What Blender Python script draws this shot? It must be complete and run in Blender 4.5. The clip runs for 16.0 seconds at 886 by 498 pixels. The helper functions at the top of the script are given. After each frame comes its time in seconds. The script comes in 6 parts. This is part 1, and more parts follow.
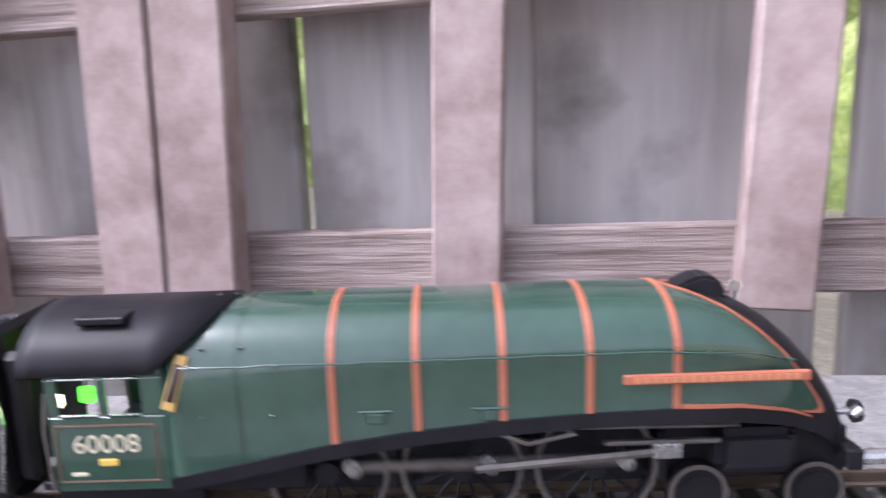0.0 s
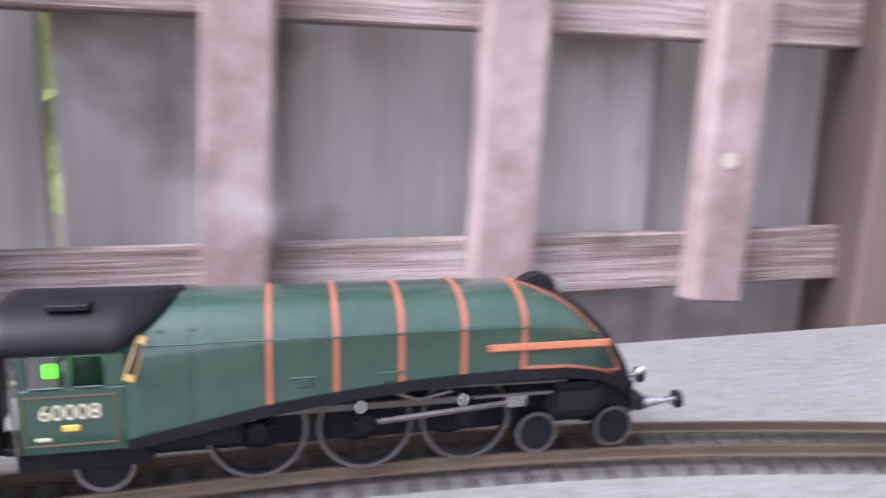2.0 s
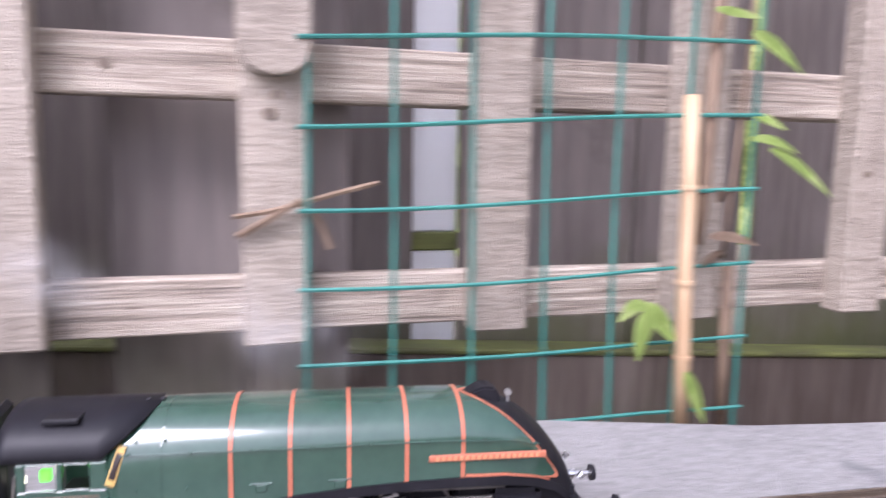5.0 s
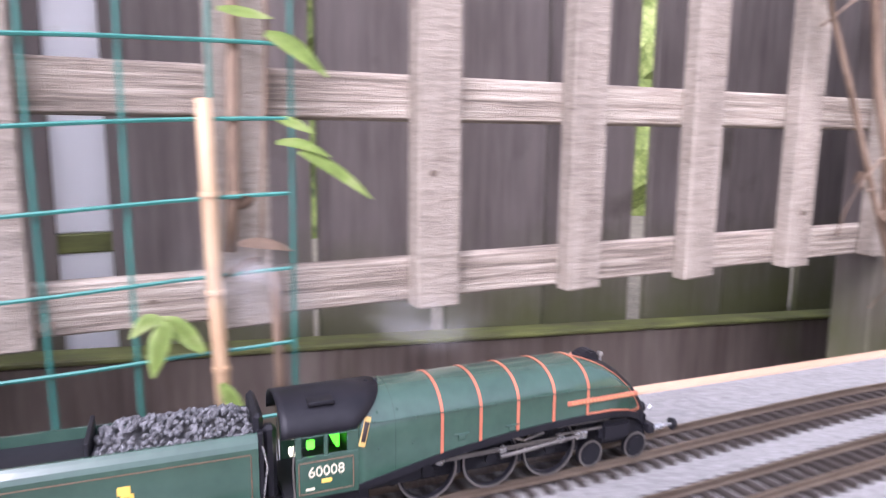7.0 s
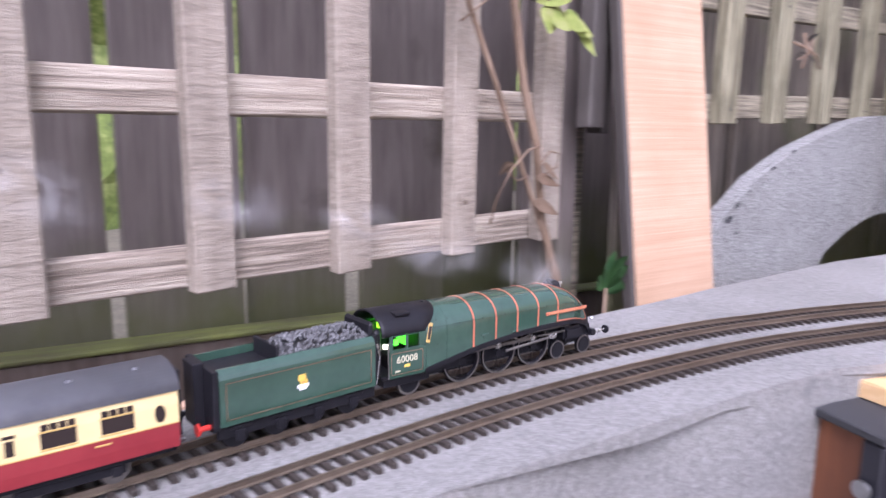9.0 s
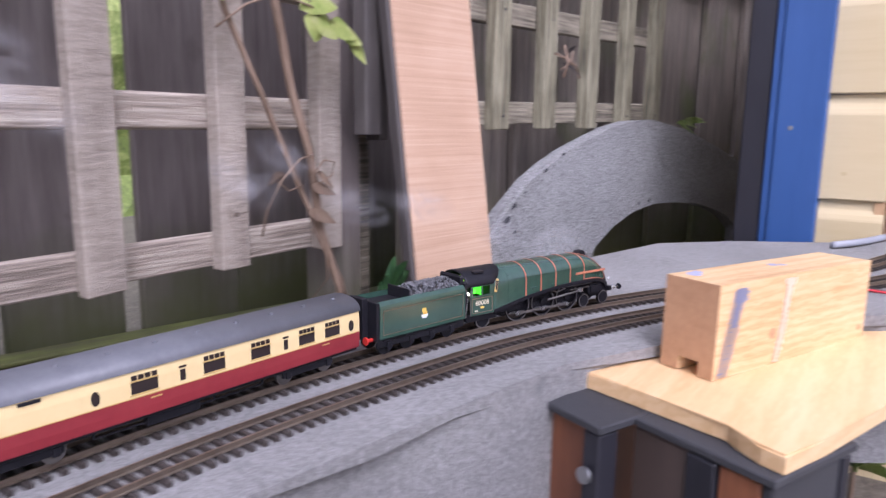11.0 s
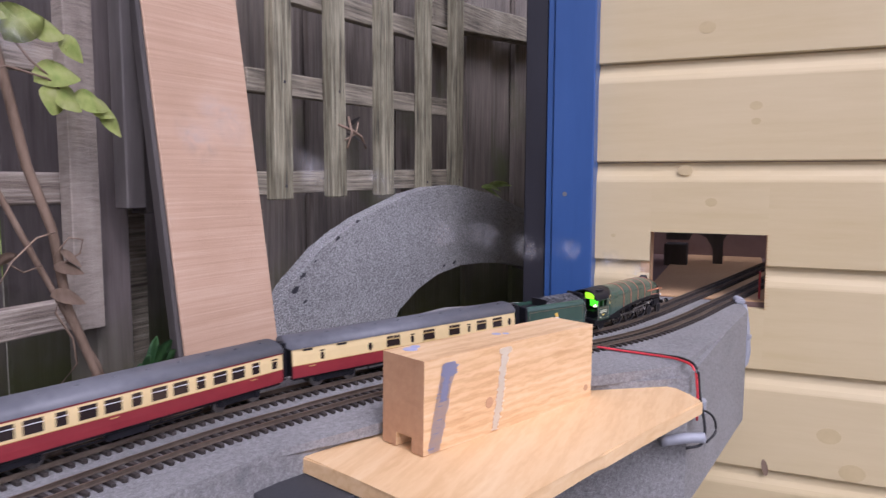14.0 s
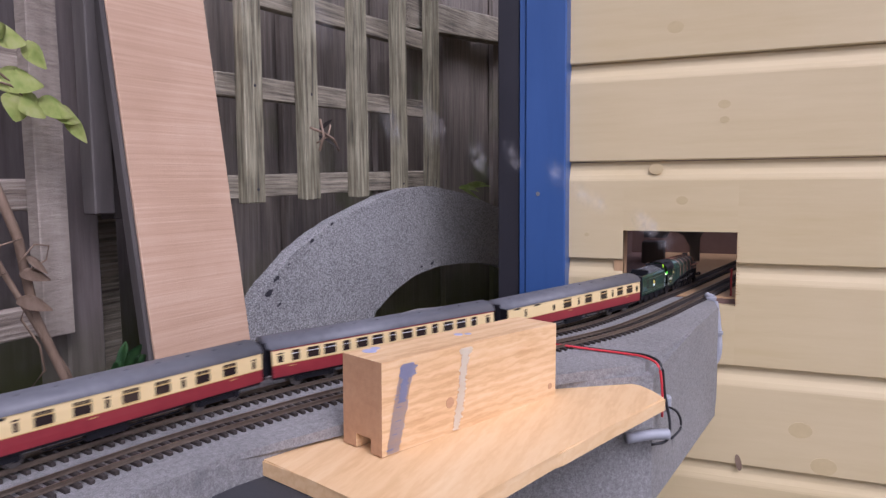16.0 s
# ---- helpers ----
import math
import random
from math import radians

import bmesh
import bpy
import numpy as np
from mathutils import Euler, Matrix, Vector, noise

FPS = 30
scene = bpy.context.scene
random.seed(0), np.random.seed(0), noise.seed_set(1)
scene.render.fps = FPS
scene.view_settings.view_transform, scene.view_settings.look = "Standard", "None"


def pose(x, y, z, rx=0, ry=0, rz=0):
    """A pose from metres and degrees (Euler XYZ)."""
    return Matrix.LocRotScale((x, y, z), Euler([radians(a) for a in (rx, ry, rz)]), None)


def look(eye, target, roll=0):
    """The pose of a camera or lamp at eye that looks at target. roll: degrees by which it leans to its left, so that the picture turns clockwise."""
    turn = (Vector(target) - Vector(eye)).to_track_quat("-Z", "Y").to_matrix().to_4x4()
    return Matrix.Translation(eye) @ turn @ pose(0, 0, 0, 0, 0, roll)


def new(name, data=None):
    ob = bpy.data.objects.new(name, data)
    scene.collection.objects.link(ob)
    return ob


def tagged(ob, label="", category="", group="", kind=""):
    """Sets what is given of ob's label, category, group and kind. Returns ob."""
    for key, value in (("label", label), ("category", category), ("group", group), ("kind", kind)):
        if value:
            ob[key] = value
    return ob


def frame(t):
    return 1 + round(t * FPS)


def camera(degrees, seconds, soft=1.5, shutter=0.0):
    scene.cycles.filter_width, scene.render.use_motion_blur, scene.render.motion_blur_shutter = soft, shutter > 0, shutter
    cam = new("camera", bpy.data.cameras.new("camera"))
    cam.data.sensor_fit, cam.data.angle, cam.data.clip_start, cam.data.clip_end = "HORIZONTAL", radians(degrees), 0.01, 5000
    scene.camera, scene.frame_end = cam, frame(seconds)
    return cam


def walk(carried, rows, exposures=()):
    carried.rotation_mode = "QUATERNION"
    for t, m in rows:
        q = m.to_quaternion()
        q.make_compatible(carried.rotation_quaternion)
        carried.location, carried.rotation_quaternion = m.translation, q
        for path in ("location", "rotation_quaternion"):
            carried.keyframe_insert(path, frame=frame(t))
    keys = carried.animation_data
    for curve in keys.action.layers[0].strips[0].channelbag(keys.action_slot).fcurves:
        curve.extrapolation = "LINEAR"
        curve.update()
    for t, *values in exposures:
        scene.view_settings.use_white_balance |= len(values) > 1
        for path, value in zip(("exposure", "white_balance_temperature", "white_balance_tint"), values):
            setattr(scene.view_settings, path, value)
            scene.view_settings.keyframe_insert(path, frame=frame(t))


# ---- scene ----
cam = camera(65.3, 16.0, soft=1.35, shutter=0.9)
# seconds, x, y, z, yaw, pitch, roll
PATH = [
    (0, -0.5105, -0.5314, 0.0794, 31.51, -10.71, -2.17),
    (0.5, -0.4976, -0.5229, 0.0831, 25.18, -10.93, -0.78),
    (1, -0.4487, -0.4946, 0.0795, 17.17, -9.95, -0.21),
    (1.5, -0.3671, -0.4750, 0.0796, 11.06, -9.57, -0.17),
    (2, -0.2641, -0.4539, 0.0843, 6.33, -9.31, 1.24),
    (2.5, -0.1870, -0.4434, 0.0903, 2.44, -8.71, 3.11),
    (3, -0.0883, -0.4363, 0.0972, -0.70, -7.67, 3.60),
    (3.5, 0.0016, -0.4301, 0.1054, -1.72, -7.41, 3.60),
    (4, 0.0560, -0.4214, 0.1057, -7.67, -7.24, 2.55),
    (4.3, 0.0797, -0.4236, 0.1059, -10.71, -7.13, 1.90),
    (4.5, 0.0930, -0.4252, 0.1082, -11.99, -7.28, 1.80),
    (5, 0.1554, -0.4340, 0.1175, -15.69, -7.55, 0.99),
    (5.2, 0.1861, -0.4346, 0.1215, -17.38, -7.64, 0.90),
    (7.3, 0.4178, -0.5115, 0.1396, -28.70, -9.46, 0.30),
    (7.5, 0.4453, -0.5198, 0.1380, -30.42, -9.43, 0.11),
    (8, 0.4878, -0.5386, 0.1414, -34.25, -9.79, 0.80),
    (8.5, 0.5143, -0.5529, 0.1425, -37.15, -9.91, 0.87),
    (9, 0.5297, -0.5635, 0.1449, -41.99, -10.09, 0.80),
    (11.3, 0.5896, -0.6209, 0.1609, -57.79, -9.75, 0.64),
    (11.5, 0.6000, -0.6322, 0.1622, -59.04, -9.32, 0.63),
    (12, 0.6150, -0.6545, 0.1668, -61.21, -8.09, 0.76),
    (12.5, 0.6215, -0.6700, 0.1693, -62.21, -7.09, 0.58),
    (13, 0.6260, -0.6822, 0.1704, -64.08, -6.12, 0.51),
    (13.5, 0.6331, -0.6954, 0.1738, -65.49, -5.74, 0.30),
    (14, 0.6381, -0.7100, 0.1787, -66.58, -5.55, 0.18),
    (14.5, 0.6417, -0.7188, 0.1796, -66.86, -5.50, 0.04),
    (15, 0.6425, -0.7246, 0.1811, -67.36, -5.53, -0.19),
    (15.5, 0.6449, -0.7286, 0.1812, -67.50, -5.50, -0.41),
    (16, 0.6447, -0.7352, 0.1799, -67.36, -5.51, -0.51),
]
walk(cam, [(t, Matrix.Translation((x, y, z)) @ Euler((0, 0, radians(yaw))).to_matrix().to_4x4() @ Euler((radians(90 + pitch), 0, 0)).to_matrix().to_4x4()
            @ Euler((0, 0, radians(roll))).to_matrix().to_4x4()) for t, x, y, z, yaw, pitch, roll in PATH],
     exposures=[(0, 1.4, 5750, 23), (3, 1.38, 5750, 23), (5, 1.34, 5760, 27), (7.4, 1.46, 5680, 29), (8.2, 1.37, 5640, 29.5), (9, 1.2, 5600, 29), (11.3, .65, 5550, 28), (14.5, .2, 5620, 29), (16, .15, 5620, 29)])

# ---- light ----
world = bpy.data.worlds.new("overcast_sky")
scene.world = world
world.use_nodes = True
wn = world.node_tree.nodes
sky = wn.new("ShaderNodeTexSky")
sky.sky_type = 'NISHITA'
sky.sun_disc = False
sky.sun_elevation, sky.sun_rotation = radians(50), radians(224)
sky.air_density, sky.dust_density, sky.ozone_density = 1.0, 4.0, 1.0
desat = wn.new("ShaderNodeHueSaturation")
desat.inputs["Saturation"].default_value = 0.25
world.node_tree.links.new(sky.outputs[0], desat.inputs["Color"])
world.node_tree.links.new(desat.outputs[0], wn["Background"].inputs[0])
wn["Background"].inputs[1].default_value = 0.15
sun_data = bpy.data.lights.new("sun", 'SUN')
sun_data.energy, sun_data.angle, sun_data.color = 1.2, radians(30), (1.0, 0.96, 0.9)
sun = new("sun", sun_data)
sun.matrix_world = look((-2.4, -2.9, 4.8), (0.4, 0.0, 0.0))


# ---- materials ----
def material(name, base, rough=0.6, metal=0.0):
    m = bpy.data.materials.new(name)
    m.use_nodes = True
    b = m.node_tree.nodes["Principled BSDF"]
    b.inputs["Base Color"].default_value = (*base, 1)
    b.inputs["Roughness"].default_value = rough
    b.inputs["Metallic"].default_value = metal
    return m


def textured(name, colours, scale=(30, 30, 30), rough=(0.6, 0.85), bump=0.3, coarse=4.0, coarse_mix=0.5, metal=0.0,
             dirt=None, dist=0.001, detail=8.0, spread=0.12, speck=0.0, coarse_scale=(1, 1, 1), coat=0.0, moss=None, rings=None):
    """A surface with fine grain stretched by scale, a coarse variation, optional dirt patches, and relief."""
    m = bpy.data.materials.new(name)
    m.use_nodes = True
    nt = m.node_tree
    N, L = nt.nodes, nt.links
    b = N["Principled BSDF"]
    tc = N.new("ShaderNodeTexCoord")
    info = N.new("ShaderNodeObjectInfo")
    off = N.new("ShaderNodeVectorMath"); off.operation = 'MULTIPLY_ADD'
    comb = N.new("ShaderNodeCombineXYZ")
    for i in range(3):
        L.new(info.outputs["Random"], comb.inputs[i])
    L.new(comb.outputs[0], off.inputs[0])
    off.inputs[1].default_value = (7.0, 5.0, 9.0)
    L.new(tc.outputs["Object"], off.inputs[2])
    mp = N.new("ShaderNodeMapping"); mp.inputs["Scale"].default_value = scale
    L.new(off.outputs[0], mp.inputs[0])
    fine = N.new("ShaderNodeTexNoise"); fine.inputs["Scale"].default_value = 1.0
    fine.inputs["Detail"].default_value = detail; fine.inputs["Roughness"].default_value = 0.65
    L.new(mp.outputs[0], fine.inputs["Vector"])
    mp2 = N.new("ShaderNodeMapping"); mp2.inputs["Scale"].default_value = [coarse * c for c in coarse_scale]
    L.new(off.outputs[0], mp2.inputs[0])
    big = N.new("ShaderNodeTexNoise"); big.inputs["Scale"].default_value = 1.0; big.inputs["Detail"].default_value = 4
    L.new(mp2.outputs[0], big.inputs["Vector"])
    ramp = N.new("ShaderNodeValToRGB")
    el = ramp.color_ramp.elements
    lo, hi = 0.5 - spread * 1.6, 0.5 + spread * 1.6
    el[0].position, el[0].color = lo, (*colours[0], 1)
    el[1].position, el[1].color = hi, (*colours[-1], 1)
    for i, c in enumerate(colours[1:-1]):
        e = el.new(lo + (hi - lo) * (i + 1) / (len(colours) - 1)); e.color = (*c, 1)
    mixv = N.new("ShaderNodeMix"); mixv.data_type = 'FLOAT'; mixv.inputs[0].default_value = coarse_mix
    L.new(fine.outputs["Fac"], mixv.inputs[2]); L.new(big.outputs["Fac"], mixv.inputs[3])
    value = mixv.outputs[0]
    if rings:
        mp3 = N.new("ShaderNodeMapping"); mp3.inputs["Scale"].default_value = (.22, 1, 1); mp3.inputs["Rotation"].default_value = (0, radians(4), radians(3))
        L.new(off.outputs[0], mp3.inputs[0])
        wave = N.new("ShaderNodeTexWave"); wave.wave_type = 'RINGS'; wave.rings_direction = 'X'
        wave.inputs["Scale"].default_value, wave.inputs["Distortion"].default_value, wave.inputs["Detail"].default_value, wave.inputs["Detail Scale"].default_value = rings[0], 5.0, 3.0, 6.0
        L.new(mp3.outputs[0], wave.inputs["Vector"])
        soften = N.new("ShaderNodeMapRange"); soften.inputs[3].default_value, soften.inputs[4].default_value = .66, .34
        L.new(wave.outputs["Fac"], soften.inputs[0])
        mixw = N.new("ShaderNodeMix"); mixw.data_type = 'FLOAT'; mixw.inputs[0].default_value = rings[1]
        L.new(value, mixw.inputs[2]); L.new(soften.outputs[0], mixw.inputs[3])
        value = mixw.outputs[0]
    L.new(value, ramp.inputs[0])
    colour = ramp.outputs[0]
    if dirt:
        dn = N.new("ShaderNodeTexNoise"); dn.inputs["Scale"].default_value = dirt[1]; dn.inputs["Detail"].default_value = 6
        L.new(off.outputs[0], dn.inputs["Vector"])
        dr = N.new("ShaderNodeValToRGB"); dr.color_ramp.elements[0].position = dirt[2]; dr.color_ramp.elements[1].position = dirt[2] + 0.15
        L.new(dn.outputs["Fac"], dr.inputs[0])
        mx = N.new("ShaderNodeMix"); mx.data_type = 'RGBA'
        L.new(dr.outputs[0], mx.inputs[0]); L.new(colour, mx.inputs[6]); mx.inputs[7].default_value = (*dirt[0], 1)
        colour = mx.outputs[2]
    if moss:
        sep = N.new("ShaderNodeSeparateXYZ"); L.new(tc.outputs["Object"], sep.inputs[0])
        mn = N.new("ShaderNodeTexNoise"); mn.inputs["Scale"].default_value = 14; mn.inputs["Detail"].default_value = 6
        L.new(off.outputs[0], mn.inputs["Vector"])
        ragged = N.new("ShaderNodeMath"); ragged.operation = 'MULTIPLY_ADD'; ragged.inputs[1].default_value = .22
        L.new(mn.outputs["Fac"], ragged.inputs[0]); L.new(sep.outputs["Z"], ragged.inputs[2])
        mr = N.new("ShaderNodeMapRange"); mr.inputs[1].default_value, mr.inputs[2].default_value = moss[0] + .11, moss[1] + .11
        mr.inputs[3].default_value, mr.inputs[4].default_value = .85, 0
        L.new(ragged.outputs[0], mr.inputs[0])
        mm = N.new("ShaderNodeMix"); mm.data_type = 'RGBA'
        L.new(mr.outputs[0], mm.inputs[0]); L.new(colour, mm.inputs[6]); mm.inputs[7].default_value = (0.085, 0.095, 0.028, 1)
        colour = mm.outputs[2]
    if speck:
        sp = N.new("ShaderNodeTexNoise"); sp.inputs["Scale"].default_value = 900; sp.inputs["Detail"].default_value = 2
        L.new(tc.outputs["Object"], sp.inputs["Vector"])
        hs = N.new("ShaderNodeMix"); hs.data_type = 'RGBA'; hs.blend_type = 'OVERLAY'; hs.inputs[0].default_value = speck
        L.new(colour, hs.inputs[6]); L.new(sp.outputs["Fac"], hs.inputs[7])
        colour = hs.outputs[2]
    L.new(colour, b.inputs["Base Color"])
    rr = N.new("ShaderNodeMapRange"); rr.inputs[3].default_value, rr.inputs[4].default_value = rough
    L.new(fine.outputs["Fac"], rr.inputs[0]); L.new(rr.outputs[0], b.inputs["Roughness"])
    b.inputs["Metallic"].default_value = metal
    b.inputs["Coat Weight"].default_value = coat
    if bump:
        bp = N.new("ShaderNodeBump"); bp.inputs["Strength"].default_value = bump; bp.inputs["Distance"].default_value = dist
        L.new(fine.outputs["Fac"], bp.inputs["Height"]); L.new(bp.outputs[0], b.inputs["Normal"])
    return m


M = {}
# weathered timber: grain along z (v) or x (h)
M["lath_v"] = textured("weathered_lath", [(0.19, 0.155, 0.125), (0.315, 0.265, 0.215), (0.42, 0.36, 0.295)], (45, 60, 210), bump=0.9, coarse=16, coarse_mix=0.5, coarse_scale=(2.2, 1, .3), spread=.11, dist=.0022, dirt=((0.15, 0.12, 0.09), 26, 0.66))
M["lath_h"] = textured("weathered_rail", [(0.17, 0.135, 0.105), (0.34, 0.28, 0.225), (0.49, 0.425, 0.345)], (9, 90, 230), bump=1.0, coarse=12, coarse_mix=0.3, coarse_scale=(.5, 1, 1), spread=.065, dist=.003, dirt=((0.10, 0.08, 0.065), 24, 0.66))
M["pink_v"] = textured("weathered_pinkish_lath", [(0.22, 0.155, 0.14), (0.33, 0.25, 0.235), (0.43, 0.35, 0.33)], (60, 70, 60), bump=0.7, coarse=14, coarse_mix=0.5, spread=.09, dirt=((0.17, 0.11, 0.10), 16, 0.60))
M["pink_h"] = textured("weathered_pinkish_rail", [(0.17, 0.125, 0.11), (0.33, 0.26, 0.24), (0.47, 0.40, 0.37)], (8, 90, 200), bump=1.0, coarse=10, coarse_mix=0.35, spread=.07, dist=.003, dirt=((0.12, 0.085, 0.075), 20, 0.64))
M["board"] = textured("fence_board", [(0.075, 0.055, 0.045), (0.135, 0.105, 0.088), (0.2, 0.165, 0.14)], (70, 70, 5), bump=0.8, coarse=8, coarse_mix=0.5, coarse_scale=(1, 1, .4), spread=.09, dist=.002, dirt=((0.09, 0.1, 0.035), 3.0, 0.58))
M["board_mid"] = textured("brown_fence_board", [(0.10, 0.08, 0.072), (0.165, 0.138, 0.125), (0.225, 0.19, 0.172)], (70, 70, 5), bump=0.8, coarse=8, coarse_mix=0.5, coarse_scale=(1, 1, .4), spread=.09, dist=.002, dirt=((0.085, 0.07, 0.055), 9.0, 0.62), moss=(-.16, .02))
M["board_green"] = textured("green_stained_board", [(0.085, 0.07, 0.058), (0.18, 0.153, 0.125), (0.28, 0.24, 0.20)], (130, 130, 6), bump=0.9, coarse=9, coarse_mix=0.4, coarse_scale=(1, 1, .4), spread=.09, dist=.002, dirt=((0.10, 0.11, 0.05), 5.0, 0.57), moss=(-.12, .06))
M["board_grey"] = textured("grey_fence_board", [(0.20, 0.178, 0.168), (0.37, 0.343, 0.332), (0.48, 0.452, 0.44)], (60, 60, 5), bump=0.5, coarse=7, coarse_mix=0.55, coarse_scale=(1, 1, .5), dirt=((0.12, 0.10, 0.092), 8.5, 0.54))
M["post"] = textured("reddish_post", [(0.07, 0.045, 0.04), (0.12, 0.085, 0.075), (0.17, 0.125, 0.11)], (60, 60, 5), bump=0.6, coarse=6)
M["knot_wood"] = textured("knot_wood", [(0.10, 0.075, 0.055), (0.19, 0.145, 0.11)], (300, 300, 300), bump=0.3)
M["mossy"] = textured("mossy_beam", [(0.06, 0.05, 0.03), (0.12, 0.13, 0.04), (0.2, 0.22, 0.06)], (12, 60, 60), bump=0.6, coarse=10)
M["old_green"] = textured("green_tinged_lath", [(0.075, 0.065, 0.045), (0.215, 0.195, 0.125), (0.37, 0.34, 0.235)], (210, 210, 10), bump=1.0, coarse=14, coarse_mix=0.3, spread=.075, dist=.002)
M["old_green_h"] = textured("green_tinged_rail", [(0.08, 0.068, 0.05), (0.23, 0.20, 0.145), (0.39, 0.345, 0.26)], (9, 210, 230), bump=1.0, coarse=14, coarse_mix=0.3, spread=.075, dist=.002)
M["dark_wood"] = textured("dark_batten", [(0.035, 0.03, 0.027), (0.07, 0.06, 0.055), (0.12, 0.105, 0.095)], (60, 60, 6), bump=0.5)
M["plank"] = textured("fresh_sawn_plank", [(0.42, 0.27, 0.17), (0.50, 0.33, 0.22), (0.57, 0.40, 0.28)], (4, 60, 260), bump=0.6, coarse=8, coarse_mix=0.4, dist=0.0008, spread=.1)
M["foam"] = textured("grey_textured_base", [(0.165, 0.16, 0.155), (0.225, 0.219, 0.212), (0.285, 0.278, 0.27)], (260, 260, 260), (0.8, 0.95), bump=0.8, coarse=7, coarse_mix=0.3, speck=0.6, spread=.08, dist=0.0018, dirt=((0.10, 0.10, 0.105), 30, 0.68))
M["arch"] = textured("grey_stone_paint", [(0.12, 0.118, 0.115), (0.26, 0.257, 0.25), (0.40, 0.395, 0.385)], (420, 420, 420), (0.8, 0.95), bump=1.0, coarse=9, coarse_mix=0.12, speck=0.9, spread=.06, dist=0.002, dirt=((0.04, 0.04, 0.04), 26, 0.74))
M["ballast"] = textured("dark_ballast", [(0.07, 0.062, 0.058), (0.16, 0.145, 0.135), (0.26, 0.24, 0.23)], (900, 900, 900), (0.8, 0.95), bump=0.8, coarse=20, coarse_mix=0.3, dist=0.001)
M["sleeper"] = textured("brown_sleeper", [(0.022, 0.017, 0.014), (0.045, 0.034, 0.028)], (300, 300, 300), (0.6, 0.8), bump=0.2, coarse=20)
M["rail"] = textured("tarnished_rail", [(0.16, 0.12, 0.09), (0.32, 0.26, 0.2)], (200, 200, 200), (0.3, 0.5), bump=0.1, coarse=15, metal=0.8)
M["shed"] = textured("cream_paint", [(0.55, 0.435, 0.23), (0.60, 0.485, 0.275), (0.64, 0.525, 0.31)], (60, 5, 60), (0.45, 0.6), bump=0.12, coarse=3, coarse_mix=0.5, dist=0.0006)
M["blue"] = textured("blue_paint", [(0.025, 0.075, 0.22), (0.042, 0.105, 0.29)], (40, 40, 5), (0.35, 0.5), bump=0.15, coarse=6)
M["black"] = textured("black_paint", [(0.012, 0.012, 0.016), (0.024, 0.023, 0.03)], (40, 40, 6), (0.4, 0.6), bump=0.15)
M["inside"] = textured("dark_red_inside", [(0.13, 0.075, 0.062), (0.20, 0.125, 0.105)], (30, 30, 30), coarse=10)
M["rawwood"] = textured("raw_cut_timber", [(0.42, 0.24, 0.11), (0.58, 0.38, 0.2)], (120, 120, 14), bump=0.3)
M["pine"] = textured("planed_pine", [(0.50, 0.28, 0.12), (0.68, 0.45, 0.23), (0.78, 0.58, 0.35)], (9, 70, 120), (0.45, 0.65), bump=0.4, coarse=12, coarse_mix=0.3, coarse_scale=(1.2, 1, .6), spread=.12, dist=0.001, rings=(46, .34))
M["pine_end"] = textured("pine_end_grain", [(0.38, 0.2, 0.1), (0.55, 0.33, 0.18)], (60, 160, 160), bump=0.3, coarse=14)
M["ply"] = textured("pine_board", [(0.56, 0.33, 0.14), (0.70, 0.47, 0.24), (0.78, 0.58, 0.34)], (8, 70, 60), (0.45, 0.65), bump=0.3, coarse=9, coarse_mix=0.45, coarse_scale=(.5, 1.2, 1), spread=.13, dist=0.0008, rings=(30, .28))
M["brown"] = textured("brown_stained_board", [(0.06, 0.022, 0.012), (0.15, 0.055, 0.026), (0.28, 0.105, 0.045)], (60, 60, 6), (0.35, 0.55), bump=0.3, coarse=9)
M["brown_dark"] = textured("dark_brown_board", [(0.045, 0.03, 0.024), (0.085, 0.06, 0.048)], (60, 60, 6), (0.4, 0.6), bump=0.3, coarse=9)
M["felt"] = textured("roofing_felt", [(0.025, 0.025, 0.028), (0.06, 0.06, 0.064)], (500, 500, 500), bump=0.5)
M["bluepaint"] = textured("blue_smear", [(0.30, 0.33, 0.50), (0.42, 0.42, 0.54)], (60, 60, 60), bump=0.1)
M["bluewash"] = textured("thin_blue_wash", [(0.42, 0.38, 0.44), (0.55, 0.45, 0.40), (0.66, 0.48, 0.31)], (40, 40, 160), bump=0.1, spread=.1)
M["whitepaint"] = textured("white_smear", [(0.82, 0.72, 0.54), (0.92, 0.87, 0.74)], (60, 60, 60), bump=0.1)
M["gravel"] = textured("gravel_soil", [(0.06, 0.05, 0.038), (0.15, 0.13, 0.10), (0.27, 0.24, 0.195)], (120, 120, 120), bump=1.0, coarse=14, coarse_mix=0.3, dist=0.004)
M["grass"] = textured("far_greenery", [(0.03, 0.05, 0.015), (0.16, 0.21, 0.045), (0.46, 0.50, 0.18)], (26, 26, 26), bump=0.3, coarse=5)
M["leaf"] = textured("leaf_green", [(0.16, 0.24, 0.05), (0.30, 0.40, 0.10), (0.46, 0.52, 0.22)], (60, 60, 60), (0.4, 0.6), bump=0.2, coarse=30)
M["leaf_dark"] = textured("dark_leaf", [(0.03, 0.09, 0.03), (0.07, 0.17, 0.05)], (60, 60, 60), (0.4, 0.6), bump=0.2, coarse=30)
M["stem"] = textured("dry_stem", [(0.10, 0.065, 0.04), (0.22, 0.15, 0.10), (0.33, 0.24, 0.17)], (90, 90, 20), bump=0.5, coarse=20)
